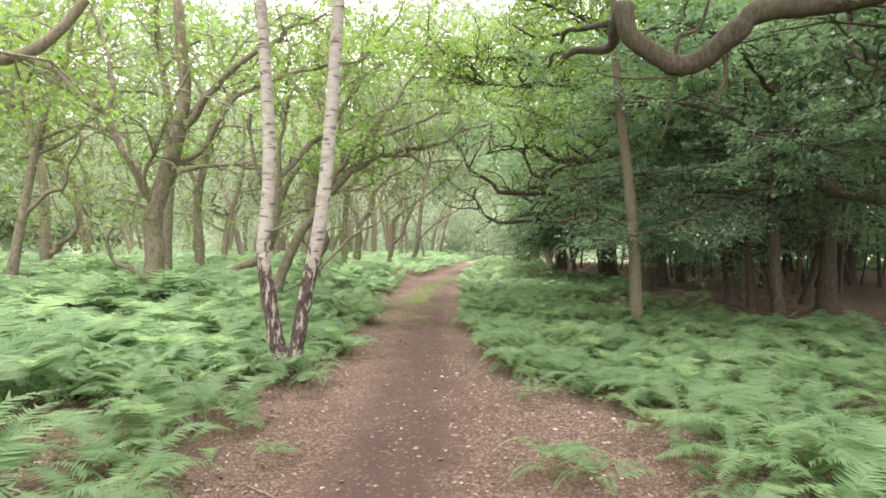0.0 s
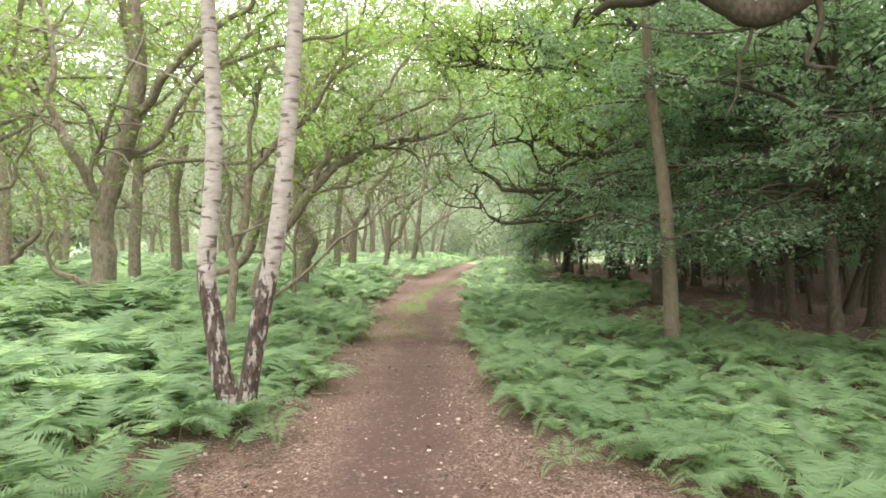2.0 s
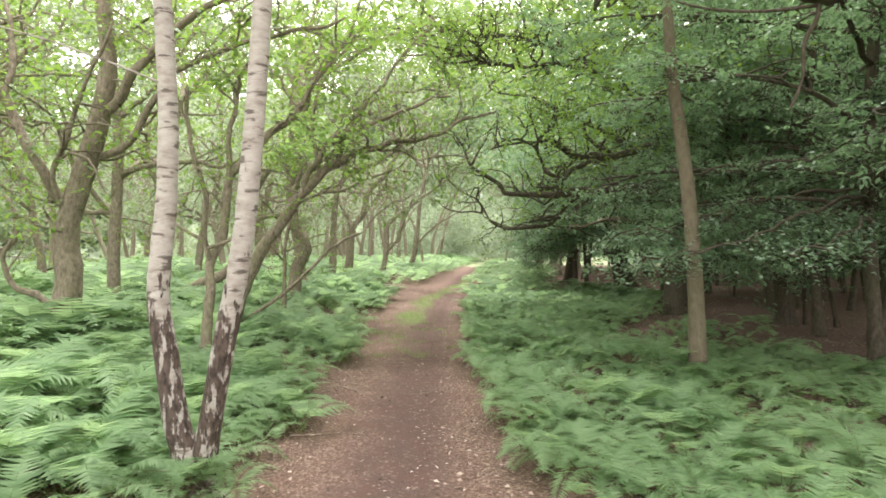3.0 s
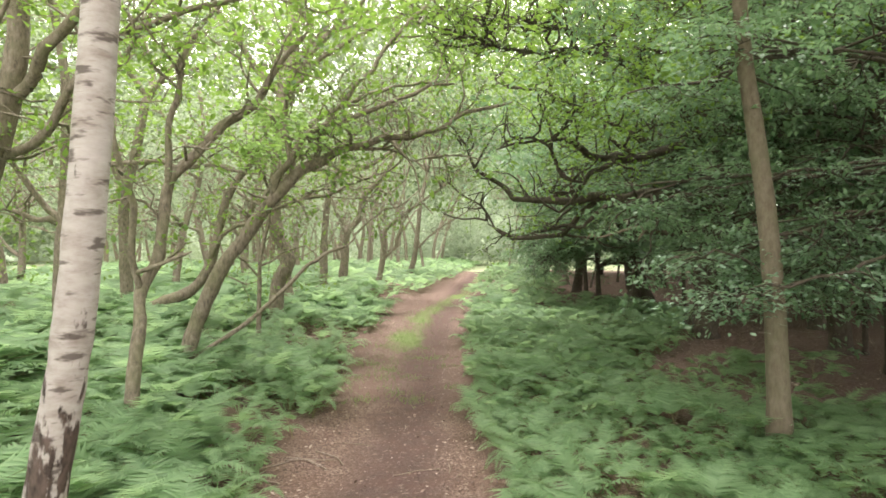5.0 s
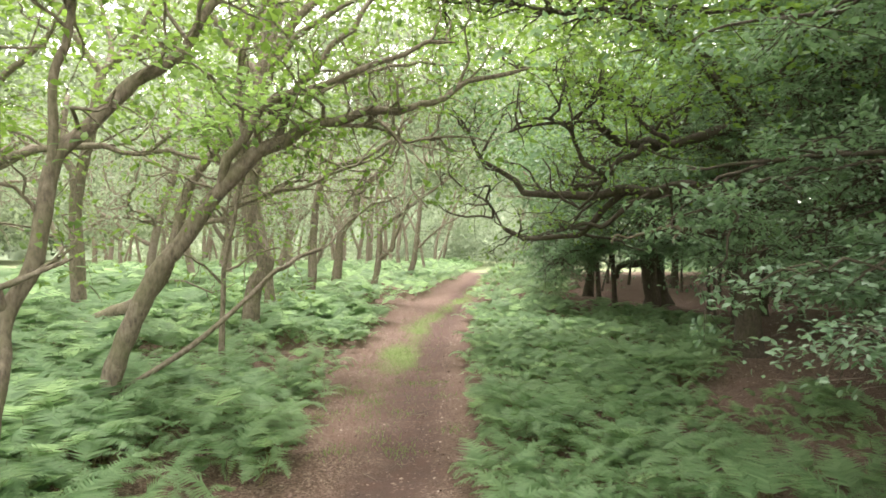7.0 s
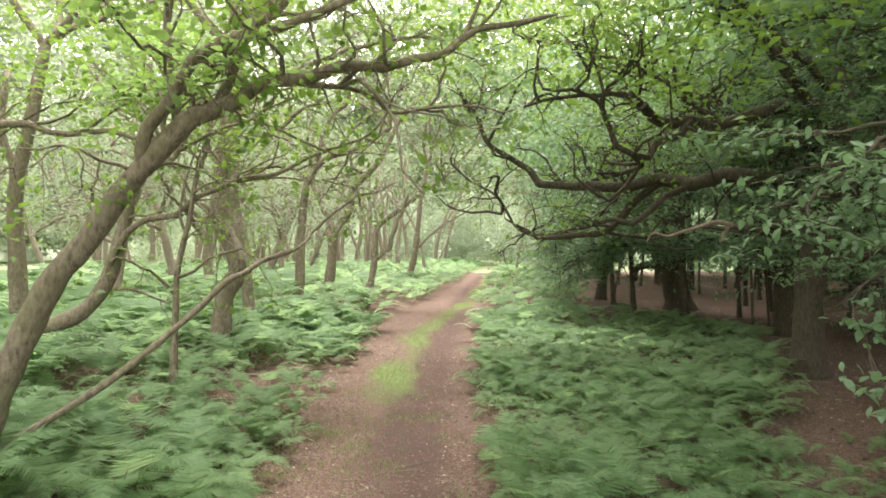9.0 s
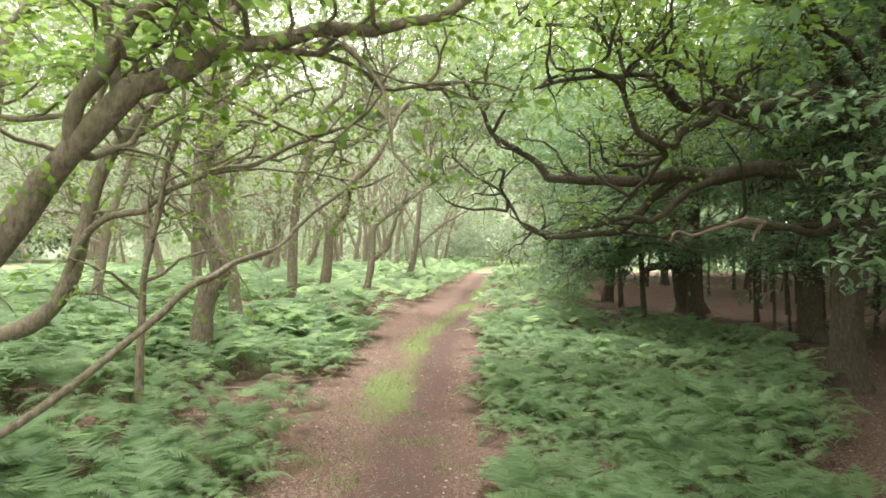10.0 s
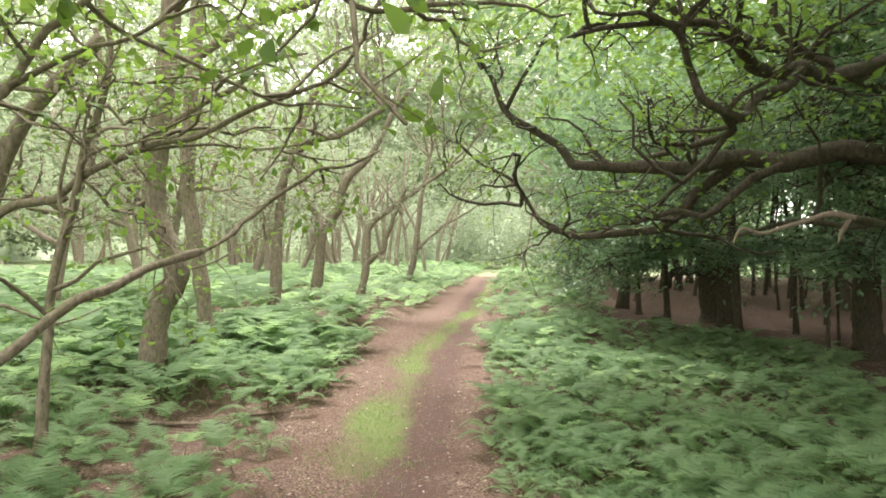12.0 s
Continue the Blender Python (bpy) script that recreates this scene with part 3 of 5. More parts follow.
SWEEP = [
    ([(-3.7, 14.2, 0.45), (-3.1, 15.0, 0.95), (-2.6, 15.74, 1.53), (-2.44, 15.93, 1.74), (-2.34, 16.11, 1.87), (-2.26, 16.3, 1.92), (-2.19, 16.48, 2.0), (-2.13, 16.67, 2.07), (-1.79, 16.85, 2.2)], 0.0371, 0.032),
    ([(-1.79, 16.85, 2.2), (-1.73, 17.12, 2.34), (-1.69, 17.4, 2.51), (-1.51, 17.68, 2.68), (-1.19, 17.95, 2.87), (-1.1, 18.23, 3.03), (-0.68, 18.5, 3.25)], 0.032, 0.0115),
]
LEANEXT = [
    ([(-2.5, 14.6, 2.9), (-2.95, 15.6, 3.05), (-3.16, 16.5, 3.31), (-2.99, 16.6, 3.77), (-2.8, 16.7, 3.95), (-2.6, 16.8, 4.27)], 0.0375, 0.03),
    ([(-3.08, 16.5, 3.37), (-2.69, 16.6, 3.6), (-2.37, 16.7, 3.74), (-2.08, 16.8, 4.01)], 0.0263, 0.015),
    ([(-2.85, 17.0, 4.13), (-2.62, 17.17, 3.96), (-2.17, 17.33, 3.81), (-1.75, 17.5, 3.64), (-1.44, 17.67, 3.53), (-1.17, 17.83, 3.59), (-0.78, 18.0, 3.56)], 0.0263, 0.0105),
]
SAPLING = [
    ([(-3.79, 18.0, 0.91), (-3.8, 18.07, 1.33), (-3.82, 18.15, 1.81), (-3.77, 18.23, 2.26), (-3.7, 18.3, 2.65), (-3.64, 18.38, 3.23), (-3.51, 18.45, 3.71), (-3.47, 18.53, 4.32), (-3.67, 18.6, 4.94)], 0.052, 0.028),
    ([(-3.71, 18.2, 2.42), (-3.86, 18.27, 2.82), (-3.68, 18.33, 3.48), (-3.54, 18.4, 3.81)], 0.024, 0.012),
]
ELBOW = [
    ([(-4.34, 21.4, 0.74), (-4.28, 21.45, 1.33), (-4.05, 21.5, 1.79), (-4.17, 21.55, 2.22), (-4.43, 21.6, 2.73), (-4.46, 21.65, 3.43), (-4.38, 21.7, 4.31), (-4.32, 21.75, 5.2), (-4.29, 21.8, 6.27)], 0.2, 0.15),
    ([(-4.34, 21.4, 2.98), (-4.77, 21.1, 2.78), (-4.89, 20.8, 3.04), (-5.11, 20.5, 3.24)], 0.04, 0.02),
    ([(-4.4, 21.6, 3.85), (-3.82, 21.45, 4.34), (-3.26, 21.3, 4.52), (-2.63, 21.15, 4.93), (-2.02, 21.0, 5.05)], 0.06, 0.03),
]
MATE = [
    ([(-4.83, 24.6, 1.05), (-4.98, 24.67, 1.89), (-5.13, 24.73, 2.69), (-5.28, 24.8, 3.49), (-5.27, 24.87, 5.0), (-5.21, 24.93, 6.18), (-5.17, 25.0, 7.61)], 0.16, 0.13),
]
TB = [
    ([(-4.57, 28.0, 0.39), (-4.4, 28.14, 1.1), (-4.41, 28.29, 2.26), (-4.31, 28.43, 3.88), (-4.13, 28.57, 4.56), (-3.65, 28.71, 5.08), (-2.77, 28.86, 5.37), (-1.74, 29.0, 6.08)], 0.17, 0.07),
    ([(-4.2, 28.0, 3.83), (-4.02, 28.12, 4.43), (-3.62, 28.25, 5.9), (-3.0, 28.38, 6.96), (-2.89, 28.5, 8.48)], 0.09, 0.05),
]
TC = [
    ([(-4.84, 35.0, 0.44), (-4.7, 35.0, 1.68), (-4.57, 35.0, 2.91), (-4.0, 35.0, 3.74), (-3.76, 35.0, 4.77), (-2.78, 35.0, 5.81), (-1.96, 35.0, 7.46)], 0.22, 0.09),
    ([(-4.65, 35.0, 2.91), (-4.94, 35.17, 3.54), (-5.53, 35.33, 5.22), (-5.49, 35.5, 7.35)], 0.12, 0.08),
]
TD = [
    ([(-2.97, 32.0, 0.23), (-2.66, 32.17, 1.39), (-2.6, 32.33, 2.29), (-2.54, 32.5, 3.03), (-1.88, 32.67, 3.6), (-1.01, 32.83, 4.26), (-0.08, 33.0, 4.94)], 0.16, 0.05),
    ([(-2.55, 32.0, 1.76), (-2.0, 32.17, 2.3), (-1.84, 32.33, 3.12), (-1.36, 32.5, 4.32)], 0.1, 0.05),
]
TE = [
    ([(-2.38, 46.0, 0.31), (-1.96, 46.0, 1.47), (-1.68, 46.0, 3.6), (-1.53, 46.0, 5.12), (-1.09, 46.0, 7.25)], 0.2, 0.1),
    ([(-1.82, 46.0, 2.08), (-0.45, 45.67, 3.44), (1.03, 45.33, 4.33), (2.19, 45.0, 5.2)], 0.08, 0.03),
]
BIGOAK_STEM = [
    ([(6.28, 19.9, 0.21), (6.28, 19.93, 1.08), (6.35, 19.96, 1.85), (6.5, 19.99, 2.54), (6.63, 20.01, 3.32), (6.82, 20.04, 4.3), (7.04, 20.07, 5.58), (7.15, 20.1, 7.17)], 0.247, 0.19),
    ([(5.96, 19.9, 3.36), (5.11, 20.1, 3.5), (4.5, 20.3, 3.41), (4.16, 20.5, 3.5), (3.26, 20.7, 3.35), (2.7, 20.9, 3.45), (2.11, 21.1, 3.48), (1.83, 21.3, 3.56)], 0.152, 0.0712),
]
BIGOAK_BOUGHS = [
    ([(1.83, 21.3, 3.56), (1.59, 21.36, 3.76), (1.18, 21.42, 4.04), (0.84, 21.48, 4.33), (0.68, 21.54, 4.81), (0.29, 21.6, 5.34)], 0.0665, 0.0238),
    ([(5.73, 19.6, 4.63), (4.58, 19.36, 4.23), (3.87, 19.12, 4.23), (3.38, 18.88, 4.24), (3.07, 18.64, 4.41), (2.83, 18.4, 4.53)], 0.114, 0.0665),
    ([(3.07, 18.6, 4.36), (2.65, 18.45, 4.5), (2.31, 18.3, 4.5), (1.72, 18.15, 4.36), (1.14, 18.0, 4.26)], 0.0475, 0.019),
]
BIGOAK_SIDE_BOUGHS = [
    ([(3.99, 18.9, 4.09), (3.62, 18.77, 3.91), (3.21, 18.64, 3.75), (2.97, 18.51, 3.61), (2.63, 18.39, 3.84), (2.41, 18.26, 4.08), (2.28, 18.13, 4.32), (1.94, 18.0, 4.48)], 0.0665, 0.0285),
    ([(2.88, 18.3, 3.56), (3.1, 18.93, 3.49), (3.04, 19.57, 3.48), (2.64, 20.2, 3.37)], 0.0522, 0.038),
    ([(3.9, 20.6, 3.45), (3.56, 20.87, 3.14), (3.34, 21.13, 2.85), (3.02, 21.4, 2.6), (2.68, 21.67, 2.51), (1.87, 21.93, 2.57), (1.46, 22.2, 2.7)], 0.0855, 0.0427),
]
BIGOAK_BRANCHES = [
    ([(1.46, 22.2, 2.7), (1.29, 22.35, 3.0), (1.03, 22.5, 3.39), (0.57, 22.65, 3.68), (0.23, 22.8, 4.04)], 0.0427, 0.019),
    ([(4.34, 20.0, 3.28), (3.98, 20.12, 3.06), (3.6, 20.24, 2.84), (3.36, 20.36, 2.64), (2.96, 20.48, 2.72), (2.46, 20.6, 2.53)], 0.0665, 0.0285),
    ([(5.96, 19.9, 2.6), (4.95, 20.07, 2.6), (4.4, 20.23, 2.64), (3.67, 20.4, 2.38)], 0.057, 0.019),
    ([(4.42, 19.2, 4.18), (4.45, 19.2, 4.37), (4.1, 19.2, 4.56), (3.81, 19.2, 4.79), (3.72, 19.2, 5.2)], 0.057, 0.0333),
]
BIGOAK = BIGOAK_STEM + BIGOAK_BOUGHS + BIGOAK_SIDE_BOUGHS + BIGOAK_BRANCHES
OVERLIMB_STEM = [
    ([(6.8, 5.75, 3.9), (5.58, 6.4, 4.42), (4.15, 6.49, 4.14), (3.62, 6.58, 4.12), (3.25, 6.67, 4.0), (2.98, 6.76, 3.77), (2.79, 6.84, 3.6), (2.58, 6.93, 3.57), (2.36, 7.02, 3.73), (2.13, 7.11, 3.97), (1.98, 7.2, 4.33)], 0.16, 0.1),
    ([(1.98, 7.2, 4.33), (1.98, 7.5, 4.18), (2.01, 7.8, 4.04), (1.71, 8.1, 4.05), (1.51, 8.4, 3.97)], 0.07, 0.03),
    ([(1.93, 7.3, 4.14), (1.74, 7.6, 4.25), (1.52, 7.9, 4.32), (1.47, 8.2, 4.22)], 0.045, 0.02),
]
OVERLIMB_BOUGHS = [
    ([(1.54, 8.0, 4.37), (1.22, 8.2, 4.35), (0.87, 8.4, 4.58)], 0.03, 0.012),
    ([(2.61, 7.1, 3.65), (2.61, 7.03, 3.95), (2.84, 6.97, 4.02), (2.99, 6.9, 4.28)], 0.03, 0.015),
    ([(2.61, 7.1, 3.61), (2.59, 7.1, 3.41), (2.49, 7.1, 3.22), (2.51, 7.1, 2.99), (2.45, 7.1, 2.77)], 0.02, 0.008),
    ([(3.07, 7.0, 3.79), (3.1, 6.97, 3.5), (2.96, 6.93, 3.15), (3.24, 6.9, 3.08)], 0.03, 0.014),
    ([(2.61, 7.1, 3.5), (2.28, 7.17, 3.49), (1.91, 7.23, 3.52), (1.67, 7.3, 3.59)], 0.014, 0.007),
]
OVERLIMB = OVERLIMB_STEM + OVERLIMB_BOUGHS
DEADBOUGH = [
    ([(6.35, 19.75, 2.85), (5.75, 19.5, 2.55), (5.2, 19.35, 2.5), (4.72, 19.3, 2.62)], 0.07, 0.05),
    ([(4.72, 19.3, 2.62), (4.42, 19.3, 2.67), (3.98, 19.3, 2.52), (3.68, 19.3, 2.4), (3.42, 19.3, 2.44), (3.3, 19.3, 2.26)], 0.036, 0.014),
    ([(4.74, 19.3, 2.88), (4.69, 19.28, 2.66), (4.6, 19.26, 2.5), (4.52, 19.22, 2.34)], 0.038, 0.016),
]
STUMP = [
    ([(8.27, 31.5, 0.29), (8.13, 31.5, 0.98), (8.0, 31.5, 1.85), (8.12, 31.5, 3.06), (8.25, 31.5, 4.79)], 0.45, 0.28),
    ([(7.97, 31.4, 1.59), (7.34, 31.1, 1.71), (6.72, 30.8, 1.63), (6.37, 30.5, 1.2)], 0.19, 0.09),
]
DARKTREE = [
    ([(8.61, 25.0, 0.32), (8.57, 25.0, 0.95), (8.57, 25.0, 1.99), (8.62, 25.0, 3.02), (8.5, 25.0, 4.52)], 0.28, 0.2),
]
WEST = [
    ([(-6.53, 7.0, 1.69), (-6.07, 7.2, 2.92), (-5.58, 7.4, 3.65), (-5.32, 7.6, 3.82), (-5.04, 7.8, 4.02), (-4.82, 8.0, 4.35), (-4.64, 8.2, 4.79)], 0.12, 0.06),
]
FAROAK_A = [
    ([(-8.06, 21.0, 0.92), (-8.1, 21.0, 1.95), (-8.14, 21.0, 3.27), (-7.86, 21.0, 4.58), (-7.58, 21.0, 6.08)], 0.17, 0.1),
    ([(-8.14, 21.0, 3.27), (-8.52, 21.25, 4.43), (-8.72, 21.5, 5.8)], 0.1, 0.06),
]
FAROAK_B = [
    ([(-12.54, 20.0, 1.13), (-12.58, 20.0, 2.29), (-12.61, 20.0, 3.54), (-12.84, 20.0, 4.61), (-13.29, 20.0, 6.04)], 0.2, 0.1),
    ([(-12.49, 20.0, 1.4), (-11.94, 19.83, 1.75), (-11.31, 19.67, 2.28), (-11.48, 19.5, 3.32)], 0.1, 0.05),
]
OVER_STEM = [([(7.3, 5.3, 0.5), (7.2, 5.4, 2.0), (6.9, 5.7, 3.6), (6.7, 5.8, 5.5)], 0.3, 0.2)]
OLD_OAK_TOP = [
    ([(6.8, 20.0, 4.2), (5.2, 19.6, 5.8), (3.2, 19.0, 6.9), (1.2, 18.5, 7.2), (-0.6, 18.0, 7.1)], 0.1, 0.03),
    ([(7.0, 20.0, 5.4), (5.5, 18.6, 7.2), (3.6, 17.2, 7.9), (2.0, 16.2, 8.0)], 0.09, 0.03),
    ([(6.7, 20.0, 3.8), (5.0, 21.4, 5.2), (3.2, 22.4, 6.4), (1.6, 23.2, 7.0)], 0.09, 0.03),
    ([(6.9, 20.0, 4.8), (4.8, 18.9, 5.9), (3.0, 17.6, 6.1), (1.4, 16.6, 5.9), (0.4, 15.8, 5.9)], 0.08, 0.025),
]
ELBOW_TOP = [
    ([(-4.3, 21.8, 5.8), (-3.0, 21.2, 7.2), (-1.0, 20.6, 8.0), (0.6, 20.0, 8.1)], 0.08, 0.03),
    ([(-4.3, 21.8, 5.0), (-2.8, 22.6, 6.2), (-1.0, 23.4, 7.0), (0.4, 24.0, 7.2)], 0.08, 0.03),
]

build_tree("birch_tree", "slender silver birch, white bark with dark scars, leaning slightly", "birch tree", BIRCH_A, BIRCH_BARK, OAK_LEAF, THIN_OAK, "small green leaves", leafy=[0, 0], sides=16, knots=0.02, group="twin birches", top=(3, 4.0, 0.5))
build_tree("birch_tree", "slender silver birch, white bark and a dark cracked foot", "birch tree", BIRCH_B, BIRCH_BARK, OAK_LEAF, THIN_OAK, "small green leaves", leafy=[0, 0], sides=16, knots=0.02, group="twin birches", top=(3, 4.0, 0.5))
build_tree("young_tree", "straight bare-stemmed young tree with smooth tan bark among bracken", "tree", POLE, SMOOTH_BARK, SHADE_LEAF, THIN_OAK, "green leaves", leafy=[0], sides=14, knots=0.02, top=(4, 3.5, 0.6))
build_tree("oak_tree", "gnarled forked oak with spreading limbs standing in bracken", "oak tree", OAK1, OAK_BARK, OAK_LEAF, OAK_CROWN, "fresh green oak leaves", leafy=[0.5, 1, 1, 1, 1, 1, 0.15], group="oaks left of the path")
build_tree("oak_tree", "thin forked oak with several upright crooked stems", "oak tree", TWIN, OAK_BARK, OAK_LEAF, OAK_CROWN, "fresh green oak leaves", leafy=[0.25, 1, 0.5, 0.8, 0.2], group="oaks left of the path")
leaning_oak = build_tree("oak_tree", "leaning oak arching its long limb over the path", "oak tree", LEAN + LEANEXT, OAK_BARK, OAK_LEAF, OAK_CROWN, "fresh green oak leaves", leafy=[0.15, 0.8, 0.8, 0.7, 0.7, 0.7, 0.5, 0.7, 0.4], group="oaks left of the path")
build_tree("oak_tree", "crooked oak bowed low, with long wavy branches over bracken", "oak tree", BOW, OAK_BARK, OAK_LEAF, OAK_CROWN, "fresh green oak leaves", leafy=[0.4, 0, 0.6, 0.5, 0.6], group="oaks left of the path")
build_tree("oak_tree", "thin oak branch sweeping up low from the bracken", "oak tree", SWEEP, OAK_BARK, OAK_LEAF, THIN_OAK, "sparse oak leaves", leafy=[0, 0.25], group="oaks left of the path")
build_tree("oak_tree", "slim crooked oak sapling standing in bracken", "oak tree", SAPLING, OAK_BARK, OAK_LEAF, OAK_CROWN, "fresh green oak leaves", leafy=[0.5, 0.6], group="oaks left of the path")
elbow_oak = build_tree("oak_tree", "oak with an elbow bend low in its trunk", "oak tree", ELBOW + ELBOW_TOP, OAK_BARK, OAK_LEAF, MID_OAK, "green oak leaves", leafy=[0.3, 0.6, 1, 1, 1], group="oaks left of the path", top=(5, 5.0, 0.8))
for spec, words in ((MATE, "straight oak trunk behind an elbowed neighbour"), (TB, "oak bending over towards the path"), (TC, "forked oak deep in the wood"),
                    (TD, "twisted small oak beside the path"), (TE, "distant oak leaning over the path"), (FAROAK_A, "upright forked oak among bracken"), (FAROAK_B, "low crooked oak among bracken")):
    build_tree("oak_tree", words, "oak tree", spec, OAK_BARK, HAZED_LEAF if spec[0][0][0][1] > 27 else OAK_LEAF, MID_OAK, "green oak leaves", leafy=[0.5] + [0.9] * (len(spec) - 1), sides=10, group="oaks left of the path", top=(5, 5.0, 0.9))
old_oak = build_tree("oak_tree", "old oak with heavy dark limbs spreading low over bracken", "oak tree", BIGOAK + OLD_OAK_TOP + DEADBOUGH, SHADED_BARK, OAK_LEAF, OLD_CROWN, "dense green oak leaves", leafy=[0.2] + [0.6] * 8 + [0.15, 0.15, 0.6] + [1.4] * 4 + [0, 0, 0], dead=(len(BIGOAK) + 5, len(BIGOAK) + 6), sides=14, group="dark wood", top=(5, 4.0, 1.0))
over_oak = build_tree("oak_tree", "oak with a thick sagging limb and bare crooked twigs overhead", "oak tree", OVER_STEM + OVERLIMB, SHADED_BARK, OAK_LEAF, THIN_OAK, "few oak leaves", leafy=[0.3, 0, 0.1, 0.1, 0.3, 0, 0, 0, 0], sides=14, group="dark wood", top=(3, 3.0, 1.2))
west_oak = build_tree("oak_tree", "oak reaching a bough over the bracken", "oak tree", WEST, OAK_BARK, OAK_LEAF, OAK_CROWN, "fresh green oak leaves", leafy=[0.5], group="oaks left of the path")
stout_tree = build_tree("old_tree", "stout old trunk with an arched low bough in shade", "tree", STUMP, SHADED_BARK, SHADE_LEAF, MID_OAK, "dark green leaves", leafy=[0.3, 0.2], sides=12, group="dark wood", top=(4, 4.0, 1.0))
dark_beech = build_tree("beech_tree", "dark straight trunk on the bare brown litter", "tree", DARKTREE, SHADED_BARK, SHADE_LEAF, BEECH, "dark green leaves", leafy=[0.5], sides=12, group="dark wood", top=(4, 4.0, 1.0))


high_crown(leaning_oak, 500, (-0.2, 16.0, 6.3), (1.6, 1.3, 0.6), 0.14, OAK_LEAF)
high_crown(west_oak, 600, (-3.4, 15.8, 4.7), (1.2, 1.0, 0.5), 0.11, OAK_LEAF, LOBED)
high_crown(west_oak, 600, (-5.3, 17.5, 5.8), (1.6, 1.3, 0.8), 0.12, OAK_LEAF, LOBED)
high_crown(leaning_oak, 900, (-3.0, 13.2, 4.9), (1.3, 0.8, 0.5), 0.12, OAK_LEAF, LOBED)
high_crown(old_oak, 1200, (0.9, 22.0, 5.4), (1.2, 2.0, 0.9), 0.13, SHADE_LEAF)
high_crown(old_oak, 2200, (4.0, 22.2, 5.6), (2.0, 1.2, 1.0), 0.12, OAK_LEAF, LOBED)
high_crown(elbow_oak, 700, (-1.6, 21.0, 8.0), (2.4, 2.2, 1.0), 0.17, OAK_LEAF)
high_crown(old_oak, 2200, (3.0, 20.5, 7.6), (2.6, 2.2, 1.3), 0.17, OAK_LEAF)
BEECH_STEM = [([(6.3, 11.9, 0.5), (6.2, 11.9, 2.0), (6.15, 11.8, 3.5), (6.2, 11.7, 6.0)], 0.11, 0.07)]
BEECH_LOW_BOUGHS = [
    ([(6.2, 11.9, 2.3), (4.9, 11.5, 2.55), (3.9, 11.5, 2.3), (3.1, 11.5, 2.0)], 0.04, 0.012),
    ([(6.2, 11.9, 2.9), (4.6, 12.4, 3.05), (3.4, 12.7, 3.0), (2.6, 12.9, 2.8)], 0.045, 0.012),
    ([(6.2, 11.9, 2.1), (5.4, 12.2, 2.4), (4.7, 12.3, 2.1), (4.1, 12.4, 1.85)], 0.04, 0.012),
    ([(6.2, 11.8, 3.2), (5.7, 10.4, 3.5), (5.3, 9.2, 3.3), (4.7, 8.5, 2.9)], 0.045, 0.012),
    ([(6.15, 11.8, 3.6), (4.8, 11.4, 4.1), (3.8, 11.6, 4.2), (3.0, 11.9, 4.0)], 0.045, 0.012),
]
BEECH_HIGH_BOUGHS = [
    ([(6.15, 11.8, 4.4), (5.0, 10.6, 4.9), (3.9, 9.8, 5.0), (3.0, 9.4, 4.9)], 0.045, 0.012),
    ([(6.15, 11.8, 2.95), (6.3, 10.8, 2.7), (6.75, 10.1, 2.4), (7.2, 9.8, 2.15)], 0.12, 0.1),
    ([(6.2, 11.8, 4.8), (4.9, 12.6, 5.4), (3.4, 13.2, 5.7), (2.0, 13.6, 5.6)], 0.045, 0.012),
]
BEECH_BOUGHS = BEECH_LOW_BOUGHS + BEECH_HIGH_BOUGHS
low_beech = build_tree("beech_tree", "beech with pale glossy leaf sprays hanging low over bracken", "tree", BEECH_STEM + BEECH_BOUGHS, SHADED_BARK, SHADE_LEAF, NEAR_BEECH, "layered glossy green leaves", leafy=[0.2] + [1.2] * 6 + [0, 1.2], group="dark wood")

# crown mostly above the view, added to darken the litter floor
high_crown(low_beech, 1300, (5.9, 13.2, 7.6), (2.0, 2.6, 0.8), 0.13, SHADE_LEAF)
high_crown(old_oak, 1500, (3.5, 15.2, 4.7), (1.5, 1.0, 0.7), 0.12, OAK_LEAF, LOBED)
high_crown(old_oak, 1500, (5.3, 16.0, 5.6), (1.5, 1.2, 0.8), 0.12, OAK_LEAF, LOBED)
# the next six crowns hang above the view, added to shade path and bracken
high_crown(over_oak, 3800, (-0.2, 2.5, 9.6), (0.9, 3.0, 0.4), 0.3, OAK_LEAF)
high_crown(over_oak, 1000, (4.2, 8.6, 9.2), (2.2, 1.8, 0.4), 0.3, OAK_LEAF)
high_crown(over_oak, 1500, (5.0, 4.0, 9.4), (2.2, 2.6, 0.4), 0.3, OAK_LEAF)
high_crown(over_oak, 2300, (-0.2, 8.0, 9.6), (0.9, 3.0, 0.4), 0.3, OAK_LEAF)
high_crown(leaning_oak, 1500, (-0.1, 13.2, 9.6), (0.9, 2.6, 0.4), 0.3, OAK_LEAF)
high_crown(old_oak, 1400, (4.9, 17.4, 9.6), (2.6, 2.6, 0.5), 0.3, SHADE_LEAF)
high_crown(old_oak, 1200, (6.8, 18.6, 8.4), (2.2, 2.2, 0.8), 0.22, OAK_LEAF)


